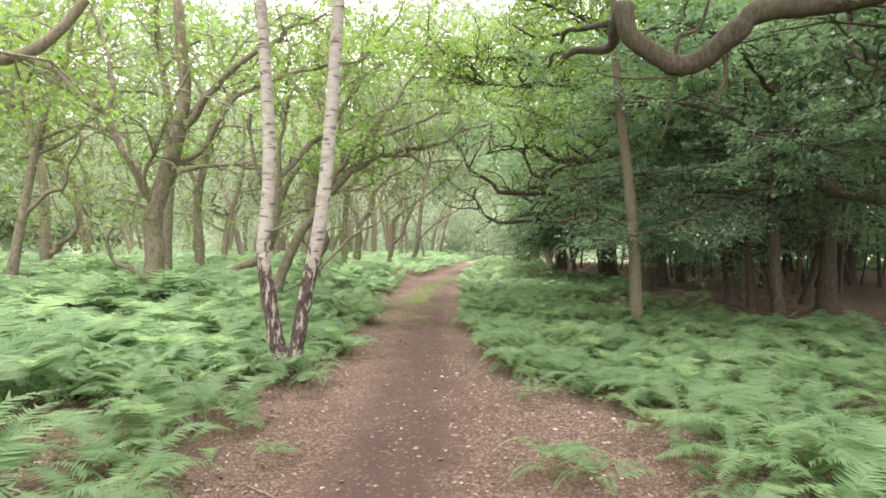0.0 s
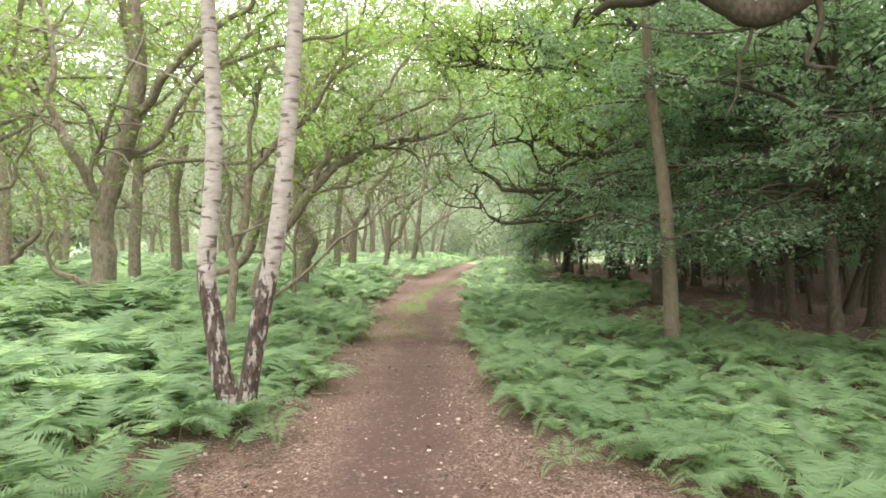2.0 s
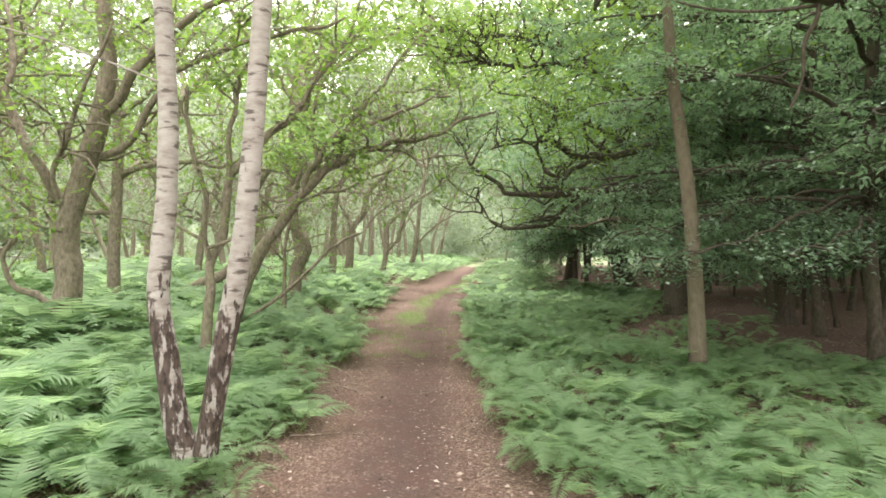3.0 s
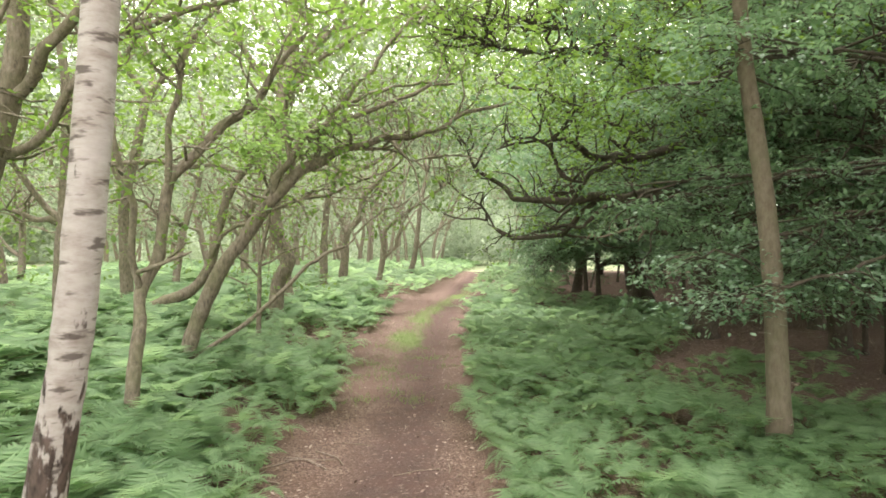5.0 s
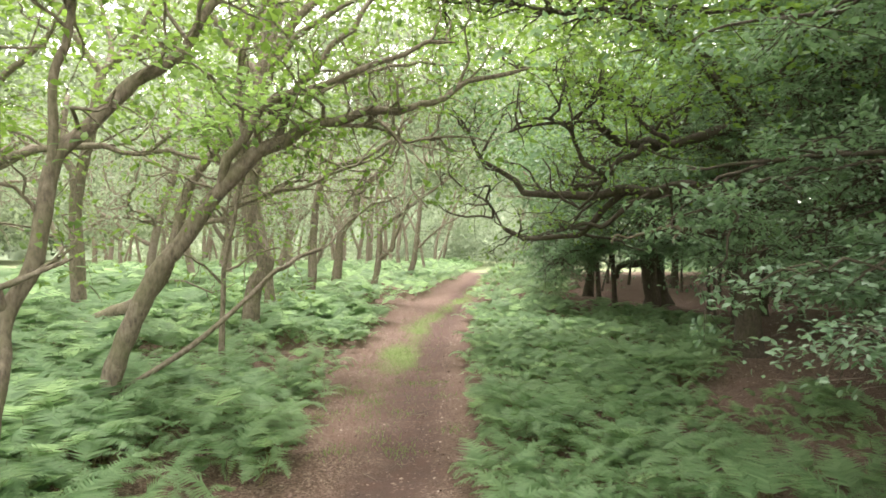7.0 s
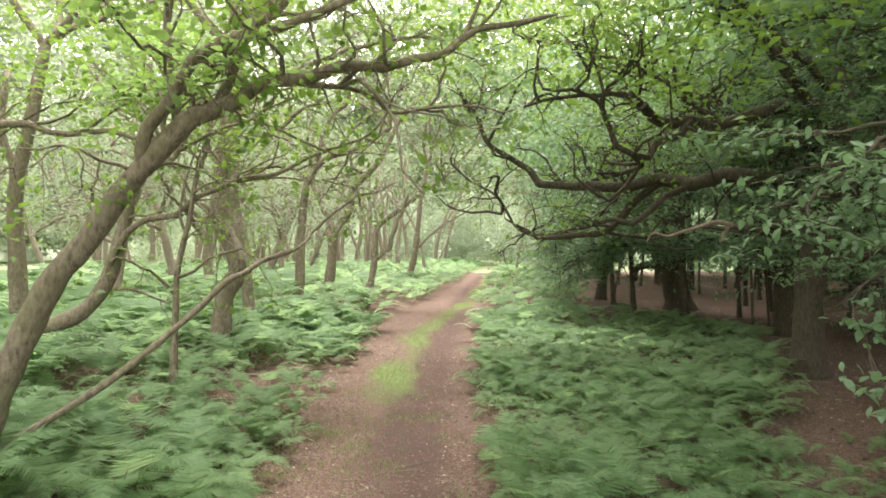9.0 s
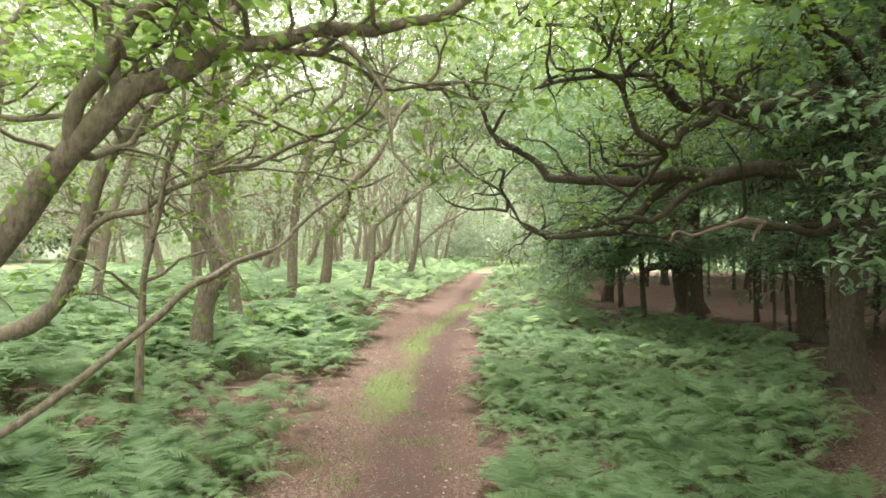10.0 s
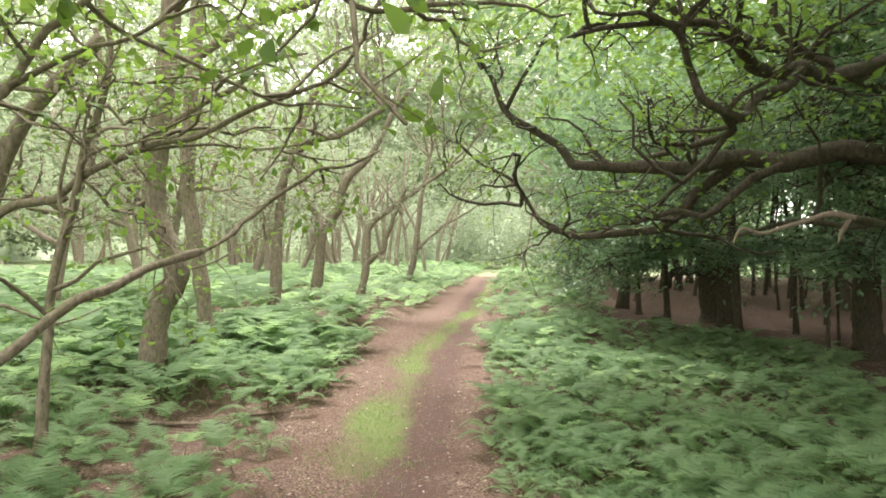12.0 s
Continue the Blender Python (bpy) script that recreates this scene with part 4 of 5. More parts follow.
def wild_tree(name, label, x, y, height, radius, lean, bark, leaf_mat, crown, fork, boughs, reach, group, droop=0.0, thick=1.0, toward=0.0, cover=0, span=2.2, leaf_size=0.3):
    """A tree of no fixed form: a wandering trunk, forks and boughs."""
    g = float(land(x, y))
    trunk = grow(np.array([[x, y, g + 0.2]]), np.array([[lean[0], lean[1], 1.0]]), np.array([height * 0.75]), 7, 0.13, 0.08)[0]
    spec = [([tuple(p) for p in trunk], radius, radius * 0.35)]
    place, way, f = along(trunk[None], boughs, fork, 0.98)
    ang = rng.uniform(0, 2 * np.pi, boughs)
    d = np.stack([np.cos(ang) + toward, np.sin(ang), rng.uniform(0.1, 0.9, boughs) - droop], -1)
    P = grow(place, d, reach * rng.uniform(0.6, 1.2, boughs) * (1.2 - 0.6 * f), 5, 0.24, 0.06 - 0.1 * droop)
    for p, h in zip(P, f):
        spec.append(([tuple(q) for q in p], radius * 0.5 * (1.15 - 0.7 * h) * thick, radius * 0.14))
    root = build_tree(name, label, "tree", spec, bark, leaf_mat, crown, "", leafy=[0.2] + [1] * boughs, sides=8, group=group)
    # cover adds crown leaves on top; the dense ones shade the wood's floor
    if cover:
        high_crown(root, cover, tuple(trunk[-1] + np.array([0.8 * toward, 0, -0.2])), (span, span, 0.9), leaf_size, leaf_mat)
    return root


DEEP_BEECH = dict(n2=2.2, len2=1.5, n3=7, len3=0.6, clusters=4, per=3, size=0.14, shape=PLAIN, flat=0.95, lift=-0.03, spread=0.14, twigs=False)
# beeches of the dark wood, with layered hanging sprays
for x, y, h, r in ((6.9, 8.2, 8, 0.16), (8.6, 14.2, 9, 0.2), (7.9, 17.3, 9, 0.2), (10.2, 12.4, 9, 0.22), (9.6, 21.0, 10, 0.2), (7.4, 29.0, 9, 0.18), (13.0, 17.0, 10, 0.2), (6.6, 36.0, 10, 0.22), (12.0, 9.0, 10, 0.22), (12.5, 23.5, 10, 0.2), (10.5, 28.0, 10, 0.2)):
    wild_tree("beech_tree", "dark beech with layered hanging sprays of leaves", x, y, h, r, (-0.05, 0.0), SHADED_BARK, SHADE_LEAF, BEECH if x < 9 else DEEP_BEECH, 0.2 if y > 9 else 0.5, 11, 3.0, "dark wood", 0.35, 0.55, 0.0, 0 if y < 9 else 1200 if x < 9 else 2800, 3.0, 0.13 if x < 9 else 0.42)


# beeches at the edge of the wood, their low boughs hanging in layers towards the path
EDGE_BEECH = dict(n2=2.8, len2=1.3, n3=8, len3=0.55, clusters=4, per=3, size=0.115, shape=PLAIN, flat=0.95, lift=-0.03, spread=0.12)
edge_rng = np.random.default_rng(71)
for x, y, low, reach in ((7.3, 15.0, 2.8, 2.6), (8.0, 11.0, 2.5, 2.4), (7.2, 21.6, 3.3, 2.1), (6.6, 26.4, 2.2, 3.3), (6.2, 29.9, 2.0, 3.2), (6.6, 34.0, 2.0, 3.0)):
    g = float(land(x, y))
    spec = [([(x, y, g + 0.2), (x - 0.1, y, 2.2), (x - 0.15, y + 0.1, 4.2), (x, y, 6.4)], 0.1, 0.06)]
    for i in range(9):
        z = low + 0.36 * i + edge_rng.uniform(-0.1, 0.1)
        a = edge_rng.uniform(-1.1, 1.1)
        r = reach * edge_rng.uniform(0.7, 1.1)
        dx, dy = -math.cos(a) * r, math.sin(a) * r
        spec.append(([(x - 0.1, y, z), (x + dx * 0.4, y + dy * 0.4, z + 0.2), (x + dx * 0.75, y + dy * 0.75, z + 0.02), (x + dx, y + dy, z - 0.4)], 0.032, 0.01))
    build_tree("beech_tree", "slim beech hanging layered sprays of leaves over bracken", "tree", spec, SHADED_BARK, SHADE_LEAF, NEAR_BEECH if y < 22 else EDGE_BEECH, "layered glossy green leaves", leafy=[0.1] + [1.5] * 9, sides=8, group="dark wood")

# thin dark poles standing in the litter of the dark wood
pole_rng = np.random.default_rng(21)
for i in range(90):
    x, y = pole_rng.uniform(6.5, 24), pole_rng.uniform(15, 48)
    if x < 6.5 + 0.12 * abs(y - 30):
        continue
    h, r = pole_rng.uniform(5, 8), pole_rng.uniform(0.035, 0.1)
    bend = grow(np.array([[x, y, float(land(x, y)) + 0.2]]), np.array([[pole_rng.normal(0, 0.12), pole_rng.normal(0, 0.12), 1.0]]), np.array([h]), 6, 0.07, 0.06)[0]
    build_tree("pole_tree", "thin dark bare stem rising from brown litter", "tree", [([tuple(p) for p in bend], r, r * 0.5)], SHADED_BARK, SHADE_LEAF, None, "", sides=8, group="thin stems of the dark wood")

# oaks further off, left of the path and at its end
FAR_OAK = dict(n2=1.3, len2=2.0, n3=5, len3=0.9, clusters=3, per=5, size=0.135, shape=PLAIN, flat=0.4, lift=0.02, spread=0.3, r2=0.022, twigs=False)
far_rng = np.random.default_rng(5)
FAR_SPOTS = ((-7.4, 17.5), (-10.2, 14.8), (-9.5, 27), (-13.5, 25), (-7.6, 30), (-11.0, 34), (-16.5, 30), (-8.2, 41), (-13.5, 44), (-19, 39), (-17, 21), (-9.5, 53), (-15, 56), (-22, 50), (-24, 31), (-11.5, 75), (-21, 68))
for x, y in FAR_SPOTS:
    wild_tree("oak_tree", "crooked oak further off in the bracken", x + far_rng.normal(0, 0.3), y, far_rng.uniform(9, 13), far_rng.uniform(0.13, 0.2), (far_rng.normal(0.06, 0.07), far_rng.normal(0, 0.07)), OAK_BARK if y < 26 else HAZED_BARK, OAK_LEAF if y < 26 else HAZED_LEAF, FAR_OAK, 0.2, 9, 3.4, "distant oaks", -0.05, 1.0, 0.0, 0 if x > -9 else 250, 3.0, 0.22)
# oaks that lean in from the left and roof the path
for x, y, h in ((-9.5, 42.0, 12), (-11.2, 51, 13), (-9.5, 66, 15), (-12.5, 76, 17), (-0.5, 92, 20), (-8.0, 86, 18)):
    wild_tree("oak_tree", "tall oak leaning its crown over the path", x, y, h, far_rng.uniform(0.16, 0.22), (0.2, 0.0), HAZED_BARK, HAZED_LEAF, FAR_OAK, 0.3, 9, 3.6, "distant oaks", -0.1, 1.0, 0.4, 0 if y < 70 else 1500, 3.4, 0.35)
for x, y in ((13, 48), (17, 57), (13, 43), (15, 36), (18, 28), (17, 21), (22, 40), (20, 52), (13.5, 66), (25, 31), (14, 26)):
    wild_tree("beech_tree", "shady beech deep in the dark wood", x, y, far_rng.uniform(9, 12), far_rng.uniform(0.15, 0.24), (-0.05, 0), SHADED_BARK, SHADE_LEAF, FAR_OAK, 0.16, 10, 3.6, "dark wood", 0.3, 0.6, -0.25, 3200, 3.2, 0.42)
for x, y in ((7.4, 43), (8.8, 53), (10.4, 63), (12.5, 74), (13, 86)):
    wild_tree("oak_tree", "leafy oak at the edge of the far path, haze in its pale leaf colour", x, y, far_rng.uniform(9, 12), far_rng.uniform(0.15, 0.22), (-0.12, 0), HAZED_BARK, HAZED_LEAF, FAR_OAK, 0.14, 11, 3.6, "distant oaks", 0.2, 0.7, -0.4)

# slender trunks standing close together at the back of the wood, haze put into their pale bark
trunk_rng = np.random.default_rng(33)
for i in range(80):
    x, y = trunk_rng.uniform(-30, 13), trunk_rng.uniform(56, 78)
    if abs(x - 3.2) < 3.2:
        continue
    h, r = trunk_rng.uniform(7, 12), trunk_rng.uniform(0.1, 0.24)
    bend = grow(np.array([[x, y, float(land(x, y)) + 0.2]]), np.array([[trunk_rng.normal(0, 0.12), trunk_rng.normal(0, 0.12), 1.0]]), np.array([h]), 6, 0.1, 0.06)
    side = grow(bend[:, 3], np.array([[trunk_rng.choice([-1, 1]) * 0.7, 0, 1.0]]), np.array([h * 0.5]), 4, 0.15, 0.05)[0]
    build_tree("slender_tree", "slender tree at the back of the wood, haze in its pale bark colour", "tree", [([tuple(p) for p in bend[0]], r, r * 0.4), ([tuple(p) for p in side], r * 0.6, r * 0.25)], HAZED_BARK, HAZED_LEAF, None, "", sides=7, group="pale far trunks")

# ---- leafy boughs hanging low over the path and at the rim of the dark wood ----
def hanging_bough(root, pts, thick, n, width, size, seed, mat=SHADE_LEAF, words="level sprays of dark green leaves", shape=OVATE, bark=SHADED_BARK):
    """A long low bough with side twigs in level sprays of leaves."""
    r = np.random.default_rng(seed)
    path = smooth_path(pts, 6)
    path[1:] += r.normal(size=(len(path) - 1, 3)) * 0.03
    home = np.array(root.location)
    rad = thick * np.linspace(1, 0.25, len(path))
    twig_count = max(8, n // 45)
    at = path[r.integers(len(path) // 4, len(path), twig_count)]
    aim = unit(r.normal(size=(twig_count, 3)) * np.array([1, 1, 0.12]) + np.array([0, 0, -0.14]))
    reach = width * r.uniform(0.5, 1.1, twig_count)
    s = np.linspace(0, 1, 5)
    twigs = at[:, None] + aim[:, None] * (reach[:, None] * s)[..., None]
    twigs[:, :, 2] -= 0.16 * s ** 2
    wood = [(*tubes((path - home)[None], rad[None], 8), 0), (*tubes(twigs - home, np.broadcast_to(0.012 * (1.1 - s), (twig_count, 5)), 4), 0)]
    part("bough", mesh_of("bough", wood, [bark]), root, "low crooked bough")
    i = r.integers(0, twig_count, n)
    u = r.uniform(0.15, 1.05, n)
    p = at[i] + aim[i] * (reach[i] * u)[:, None] + r.normal(size=(n, 3)) * np.array([0.2, 0.2, 0.05])
    p[:, 2] -= 0.16 * u ** 2
    v, f = leaves(p, aim[i] + r.normal(size=(n, 3)) * np.array([0.8, 0.8, 0.25]), np.array([0, 0, 1.0]) + r.normal(size=(n, 3)) * 0.4, size * r.uniform(0.6, 1.3, n), shape)
    part("leaf_spray", mesh_of("leaf_spray", [(v - home, f, 0)], [mat], False), root, words)["kind"] = "stuff"


hanging_bough(stout_tree, [(8.1, 31.4, 2.7), (6.8, 29.6, 2.75), (5.4, 27.9, 2.55), (4.0, 26.4, 2.4)], 0.08, 2200, 1.2, 0.13, 301)
hanging_bough(stout_tree, [(8.0, 31.4, 3.0), (7.6, 29.4, 2.9), (7.0, 27.8, 2.6), (6.2, 26.6, 2.4)], 0.07, 2000, 1.3, 0.13, 302)
hanging_bough(stout_tree, [(8.0, 31.5, 2.6), (6.4, 31.0, 2.6), (4.8, 30.6, 2.45), (3.4, 30.4, 2.3)], 0.07, 1800, 1.2, 0.14, 303)
hanging_bough(dark_beech, [(8.57, 25.0, 2.7), (7.8, 24.0, 2.5), (7.0, 22.9, 2.3), (6.4, 22.1, 2.05)], 0.05, 1700, 1.0, 0.12, 304)
hanging_bough(dark_beech, [(8.57, 25.0, 2.9), (9.2, 23.8, 2.5), (9.6, 22.6, 2.2), (9.8, 21.8, 1.95)], 0.05, 1500, 1.0, 0.12, 305)
hanging_bough(dark_beech, [(8.55, 25.0, 2.6), (7.6, 25.2, 2.6), (6.6, 25.1, 2.45), (5.6, 24.8, 2.35)], 0.05, 1500, 1.0, 0.12, 306)

GLOSSY = (SHEEN_LEAF, "glossy beech leaves in level sprays, sky sheen in their pale colour")
hanging_bough(low_beech, [(6.2, 11.9, 2.6), (5.0, 11.0, 2.4), (3.9, 10.55, 2.0), (3.1, 10.6, 1.78), (2.5, 10.8, 1.7)], 0.03, 1200, 0.4, 0.066, 311, *GLOSSY)
hanging_bough(low_beech, [(6.2, 11.9, 2.7), (4.6, 11.6, 2.5), (3.2, 11.4, 2.15), (2.5, 11.35, 2.02)], 0.03, 1250, 0.45, 0.066, 312, *GLOSSY)
hanging_bough(low_beech, [(6.2, 11.9, 3.2), (4.8, 12.1, 3.1), (3.5, 12.4, 2.9), (2.9, 12.4, 2.78)], 0.03, 800, 0.4, 0.066, 314, *GLOSSY)
hanging_bough(low_beech, [(6.25, 11.8, 2.4), (5.4, 10.8, 2.2), (4.6, 10.2, 1.9), (3.9, 9.9, 1.75)], 0.03, 800, 0.4, 0.066, 315, *GLOSSY)

FRESH = (FRESH_LEAF, "fresh yellow-green lobed oak leaves", LOBED, OAK_BARK)
hanging_bough(leaning_oak, [(-2.3, 14.45, 3.15), (-2.6, 15.0, 3.6), (-3.0, 15.5, 3.9), (-3.3, 15.9, 4.15)], 0.022, 380, 0.55, 0.115, 321, *FRESH)
hanging_bough(leaning_oak, [(-2.05, 14.5, 3.45), (-1.95, 14.6, 3.8), (-1.7, 14.5, 4.02), (-1.2, 14.3, 4.15)], 0.02, 230, 0.5, 0.115, 322, *FRESH)
hanging_bough(leaning_oak, [(-2.1, 14.5, 3.4), (-2.2, 13.9, 3.75), (-2.3, 13.0, 3.9), (-2.25, 12.2, 3.9)], 0.02, 220, 0.45, 0.115, 323, *FRESH)
hanging_bough(leaning_oak, [(-2.35, 14.55, 3.9), (-2.7, 15.4, 4.3), (-3.2, 16.4, 4.7), (-3.6, 17.4, 5.0)], 0.022, 420, 0.7, 0.115, 324, *FRESH)

# ---- a leafy thicket closing the view far off ----
def thicket(name, label, x0, x1, y0, y1, n, lo, hi, size, mat):
    """A far belt of leaves in clumps."""
    k = max(8, n // 50)
    cx, cy, cz = far_rng.uniform(x0, x1, k), far_rng.uniform(y0, y1, k), far_rng.uniform(lo, hi, k)
    i = far_rng.integers(0, k, n)
    c = np.stack([cx[i], cy[i], cz[i]], -1) + far_rng.normal(size=(n, 3)) * np.array([1.6, 1.6, 0.7])
    c[:, 2] = np.maximum(c[:, 2], 0.3)
    v, f = leaves(c, far_rng.normal(size=(n, 3)), far_rng.normal(size=(n, 3)) * 0.6 + np.array([0, 0, 1.0]), size * far_rng.uniform(0.6, 1.3, n), PLAIN)
    tagged(new(name, mesh_of(name, [(v, f, 0)], [mat], False)), label, "foliage", kind="stuff")


def far_wood(name, label, ring, mat):
    """A far rim of tree crowns, billowing, along a line of (x, y, height) points."""
    line = smooth_path(ring, 40)
    height = line[:, 2:]
    up = np.linspace(0, 1, 26)
    r = np.random.default_rng(91)
    bump = sum(np.sin(np.arange(len(line))[:, None] * a + b) * np.sin(up[None] * 26 * c + d) for a, b, c, d in r.uniform((0.25, 0, 0.2, 0), (1.1, 6.28, 0.8, 6.28), (7, 4)))
    top = height * (0.85 + 0.06 * bump[:, :1] + 0.05 * r.normal(size=(len(line), 1)))
    out = unit(np.stack([line[:, 0] + 5, line[:, 1] - 10], -1))
    push = 1.3 * bump + r.normal(size=bump.shape) * 0.8 - 10 * np.clip(up[None] - 0.6, 0, 1) ** 2
    v = np.stack([line[:, :1] - out[:, :1] * push, line[:, 1:2] - out[:, 1:2] * push, up[None] * top + r.normal(size=bump.shape) * 0.3 - 0.5], -1).reshape(-1, 3)
    i = (np.arange(len(line) - 1)[:, None] * 26 + np.arange(25)[None]).ravel()
    tagged(new(name, mesh_of(name, [(v, np.stack([i, i + 26, i + 27, i + 1], -1), 0)], [mat])), label, "backdrop", kind="structure")


# in the pale far belts the haze is painted into the leaf colour
far_wood("backdrop", "wooded rim far beyond the meadow, haze in its pale colour", ((-84, -40, 24), (-88, 10, 26), (-90, 60, 28), (-80, 110, 34), (-50, 140, 42), (-10, 150, 46), (30, 146, 46), (60, 130, 40)), HAZE_PALE_LEAF)
thicket("far_foliage", "pale green leafy belt closing the far wood", -60, -12, 104, 124, 18000, 9, 46, 1.2, HAZED_LEAF)
thicket("far_foliage", "pale green leafy belt beyond the end of the path", -12, 24, 106, 124, 13000, 10, 46, 1.2, HAZED_LEAF)
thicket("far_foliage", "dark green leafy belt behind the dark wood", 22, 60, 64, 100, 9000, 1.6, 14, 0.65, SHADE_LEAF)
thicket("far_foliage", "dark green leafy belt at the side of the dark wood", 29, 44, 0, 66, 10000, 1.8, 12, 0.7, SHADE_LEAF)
thicket("far_foliage", "airy green foliage of the oaks beyond the bracken", -34, -9, 50, 66, 16000, 3.5, 20, 0.33, HAZED_LEAF)
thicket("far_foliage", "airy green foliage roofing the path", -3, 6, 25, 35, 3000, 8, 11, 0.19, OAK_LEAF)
thicket("far_foliage", "low pale brush at the foot of the distant wood", -46, 20, 90, 100, 7000, 0.3, 2.0, 0.2, HAZED_LEAF)
thicket("far_foliage", "thicket in the open at the end of the path, haze in its pale leaf colour", -34, 24, 94, 99, 22000, 0.4, 10, 0.34, HAZE_PALE_LEAF)
thicket("far_foliage", "close foliage where the path runs out, haze in its pale leaf colour", -8, 22, 99, 101, 6000, 0.3, 6, 0.4, HAZE_PALE_LEAF)
thicket("far_foliage", "thicket at the far rim of the meadow, haze in its pale leaf colour", -62, -50, 10, 100, 9000, 1.6, 8, 0.7, HAZE_PALE_LEAF)
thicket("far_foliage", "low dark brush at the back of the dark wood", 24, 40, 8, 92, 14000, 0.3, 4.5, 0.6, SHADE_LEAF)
thicket("far_foliage", "low green brush under the distant oaks", -34, -7, 66, 84, 6000, 0.4, 3.0, 0.35, HAZED_LEAF)
thicket("far_foliage", "tall airy crowns of the wood beyond the end of the path", -16, 16, 102, 112, 14000, 11, 40, 0.62, HAZED_LEAF)
thicket("far_foliage", "tall airy crowns of the wood left of the bracken", -66, -52, -4, 96, 30000, 6, 34, 0.85, HAZED_LEAF)
thicket("far_foliage", "airy high foliage where the crowns meet over the path", -3, 12, 44, 56, 4600, 12, 22, 0.38, HAZED_LEAF)
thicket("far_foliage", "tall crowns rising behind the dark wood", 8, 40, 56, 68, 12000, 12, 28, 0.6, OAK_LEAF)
thicket("far_foliage", "close pale foliage between the far trunks", -32, 22, 79, 90, 9000, 3, 13, 0.34, HAZED_LEAF)
thicket("far_foliage", "pale shrubs at the rim of the meadow", -60, -47, 16, 112, 10000, 4.5, 11, 0.8, HAZED_LEAF)
thicket("far_foliage", "green leafy belt beyond the meadow", -75, -48, -10, 116, 34000, 3.5, 40, 1.25, HAZED_LEAF)
# leaf roofs added to keep sky light off the wood's floor
thicket("shade_canopy", "leafy roof added over the dark wood to shade it", 8, 36, 16, 66, 34000, 6.5, 11, 0.62, SHADE_LEAF)
# out of view, added to block light from beside the start
thicket("shade_canopy", "unseen leafy roof added beside the start of the walk to block light", 15, 34, -12, 8, 3000, 5, 10, 0.5, SHADE_LEAF)
# unseen leaves behind the start of the walk
thicket("shade_canopy", "green leaves of the wood along the way already walked", -30, 30, -28, -6, 9000, 3, 11, 0.3, OAK_LEAF)
thicket("shade_canopy", "leafy roof added at the back of the dark wood to shade its floor", 5.5, 11, 34, 62, 3600, 6.5, 11, 0.55, SHADE_LEAF)


# ---- bracken ----
def frond(length, stalk, pairs, teeth, seed):
    """One bracken frond rising from the origin and arching towards +x."""
    r = np.random.default_rng(seed)
    s = np.linspace(0, 1, 14)
    slim = teeth < 2
    bend = r.uniform(0.95, 1.5)
    ang = radians(80) - bend * np.clip((s - 0.16) / 0.7, 0, 1) ** 0.85 * radians(84)
    total = stalk + length
    step = total / 13
    px = np.concatenate([[0], np.cumsum(np.cos(ang[:-1]) * step)])
    pz = np.concatenate([[0], np.cumsum(np.sin(ang[:-1]) * step)])
    py = 0.05 * r.normal() * s ** 2
    spine = np.stack([px, py, pz], -1)
    keep = [0, 13] if pairs < 12 else [0, 5, 13] if slim else [0, 4, 8, 13]
    chunks = [(*tubes(spine[keep][None], (0.0045 * (1.05 - s[keep]))[None], 3), 1)]
    f0 = stalk / total
    for i in range(pairs):
        u = (i + 0.3) / pairs
        f = f0 + (1 - f0) * u
        k = min(int(f * 13), 12)
        at = spine[k] + (spine[k + 1] - spine[k]) * (f * 13 - k)
        fwd = unit(spine[k + 1] - spine[k])
        reach = length * 0.42 * (1 - u) ** 0.85 * min(1, 0.6 + 3 * u) + 0.015
        for sgn in (-1, 1):
            reach *= r.uniform(0.85, 1.12)
            lat = unit(np.array([0, sgn, 0]) + fwd * (0.35 + 0.3 * u))
            nrm = unit(np.cross(fwd, lat) * sgn)
            droop = r.uniform(0.1, 0.4)
            t = np.linspace(0, 1, teeth + 1)
            mid = at + lat * (reach * t)[:, None] - nrm * (droop * reach * t ** 2)[:, None] * 0.5
            along_f = unit(np.cross(nrm, lat))
            half = 0.56 * length / pairs * (1.1 - 0.4 * u)
            tip = mid[-1] + nrm * reach * r.normal(0, 0.08)
            if slim:
                chunks.append((np.array([at - along_f * half, tip, at + along_f * half]), np.array([(0, 1, 2)]), 0))
                continue
            hip = at + lat * reach * 0.45 - nrm * droop * reach * 0.09
            chunks.append((np.array([at - along_f * half * 0.8, hip - along_f * half * 0.8, tip, hip + along_f * half * 0.7]), np.array([(0, 1, 3), (1, 2, 3)]), 0))
    return chunks


def as_arrays(chunks):
    """Chunks of several face sizes joined by face size."""
    out = {}
    for v, f, k in chunks:
        out.setdefault((f.shape[1], k), []).append((v, f))
    done = []
    for (w, k), items in out.items():
        vs, fs, base = [], [], 0
        for v, f in items:
            vs.append(v)
            fs.append(f + base)
            base += len(v)
        done.append((np.concatenate(vs), np.concatenate(fs), k))
    return done


FINE = [mesh_of("frond", as_arrays(frond(0.52, 0.22, 25, 2, 40 + i)), [FERN_LEAF, FERN_STALK], False) for i in range(6)]
TOOTHED = [as_arrays(frond(0.5, 0.27, 24, 1, 50 + i)) for i in range(6)]
MIDDLE = [as_arrays(frond(0.54, 0.32, 12, 1, 60 + i)) for i in range(6)]
COARSE = [as_arrays(frond(0.66, 0.3, 9, 1, 80 + i)) for i in range(5)]

fern_rng = np.random.default_rng(11)


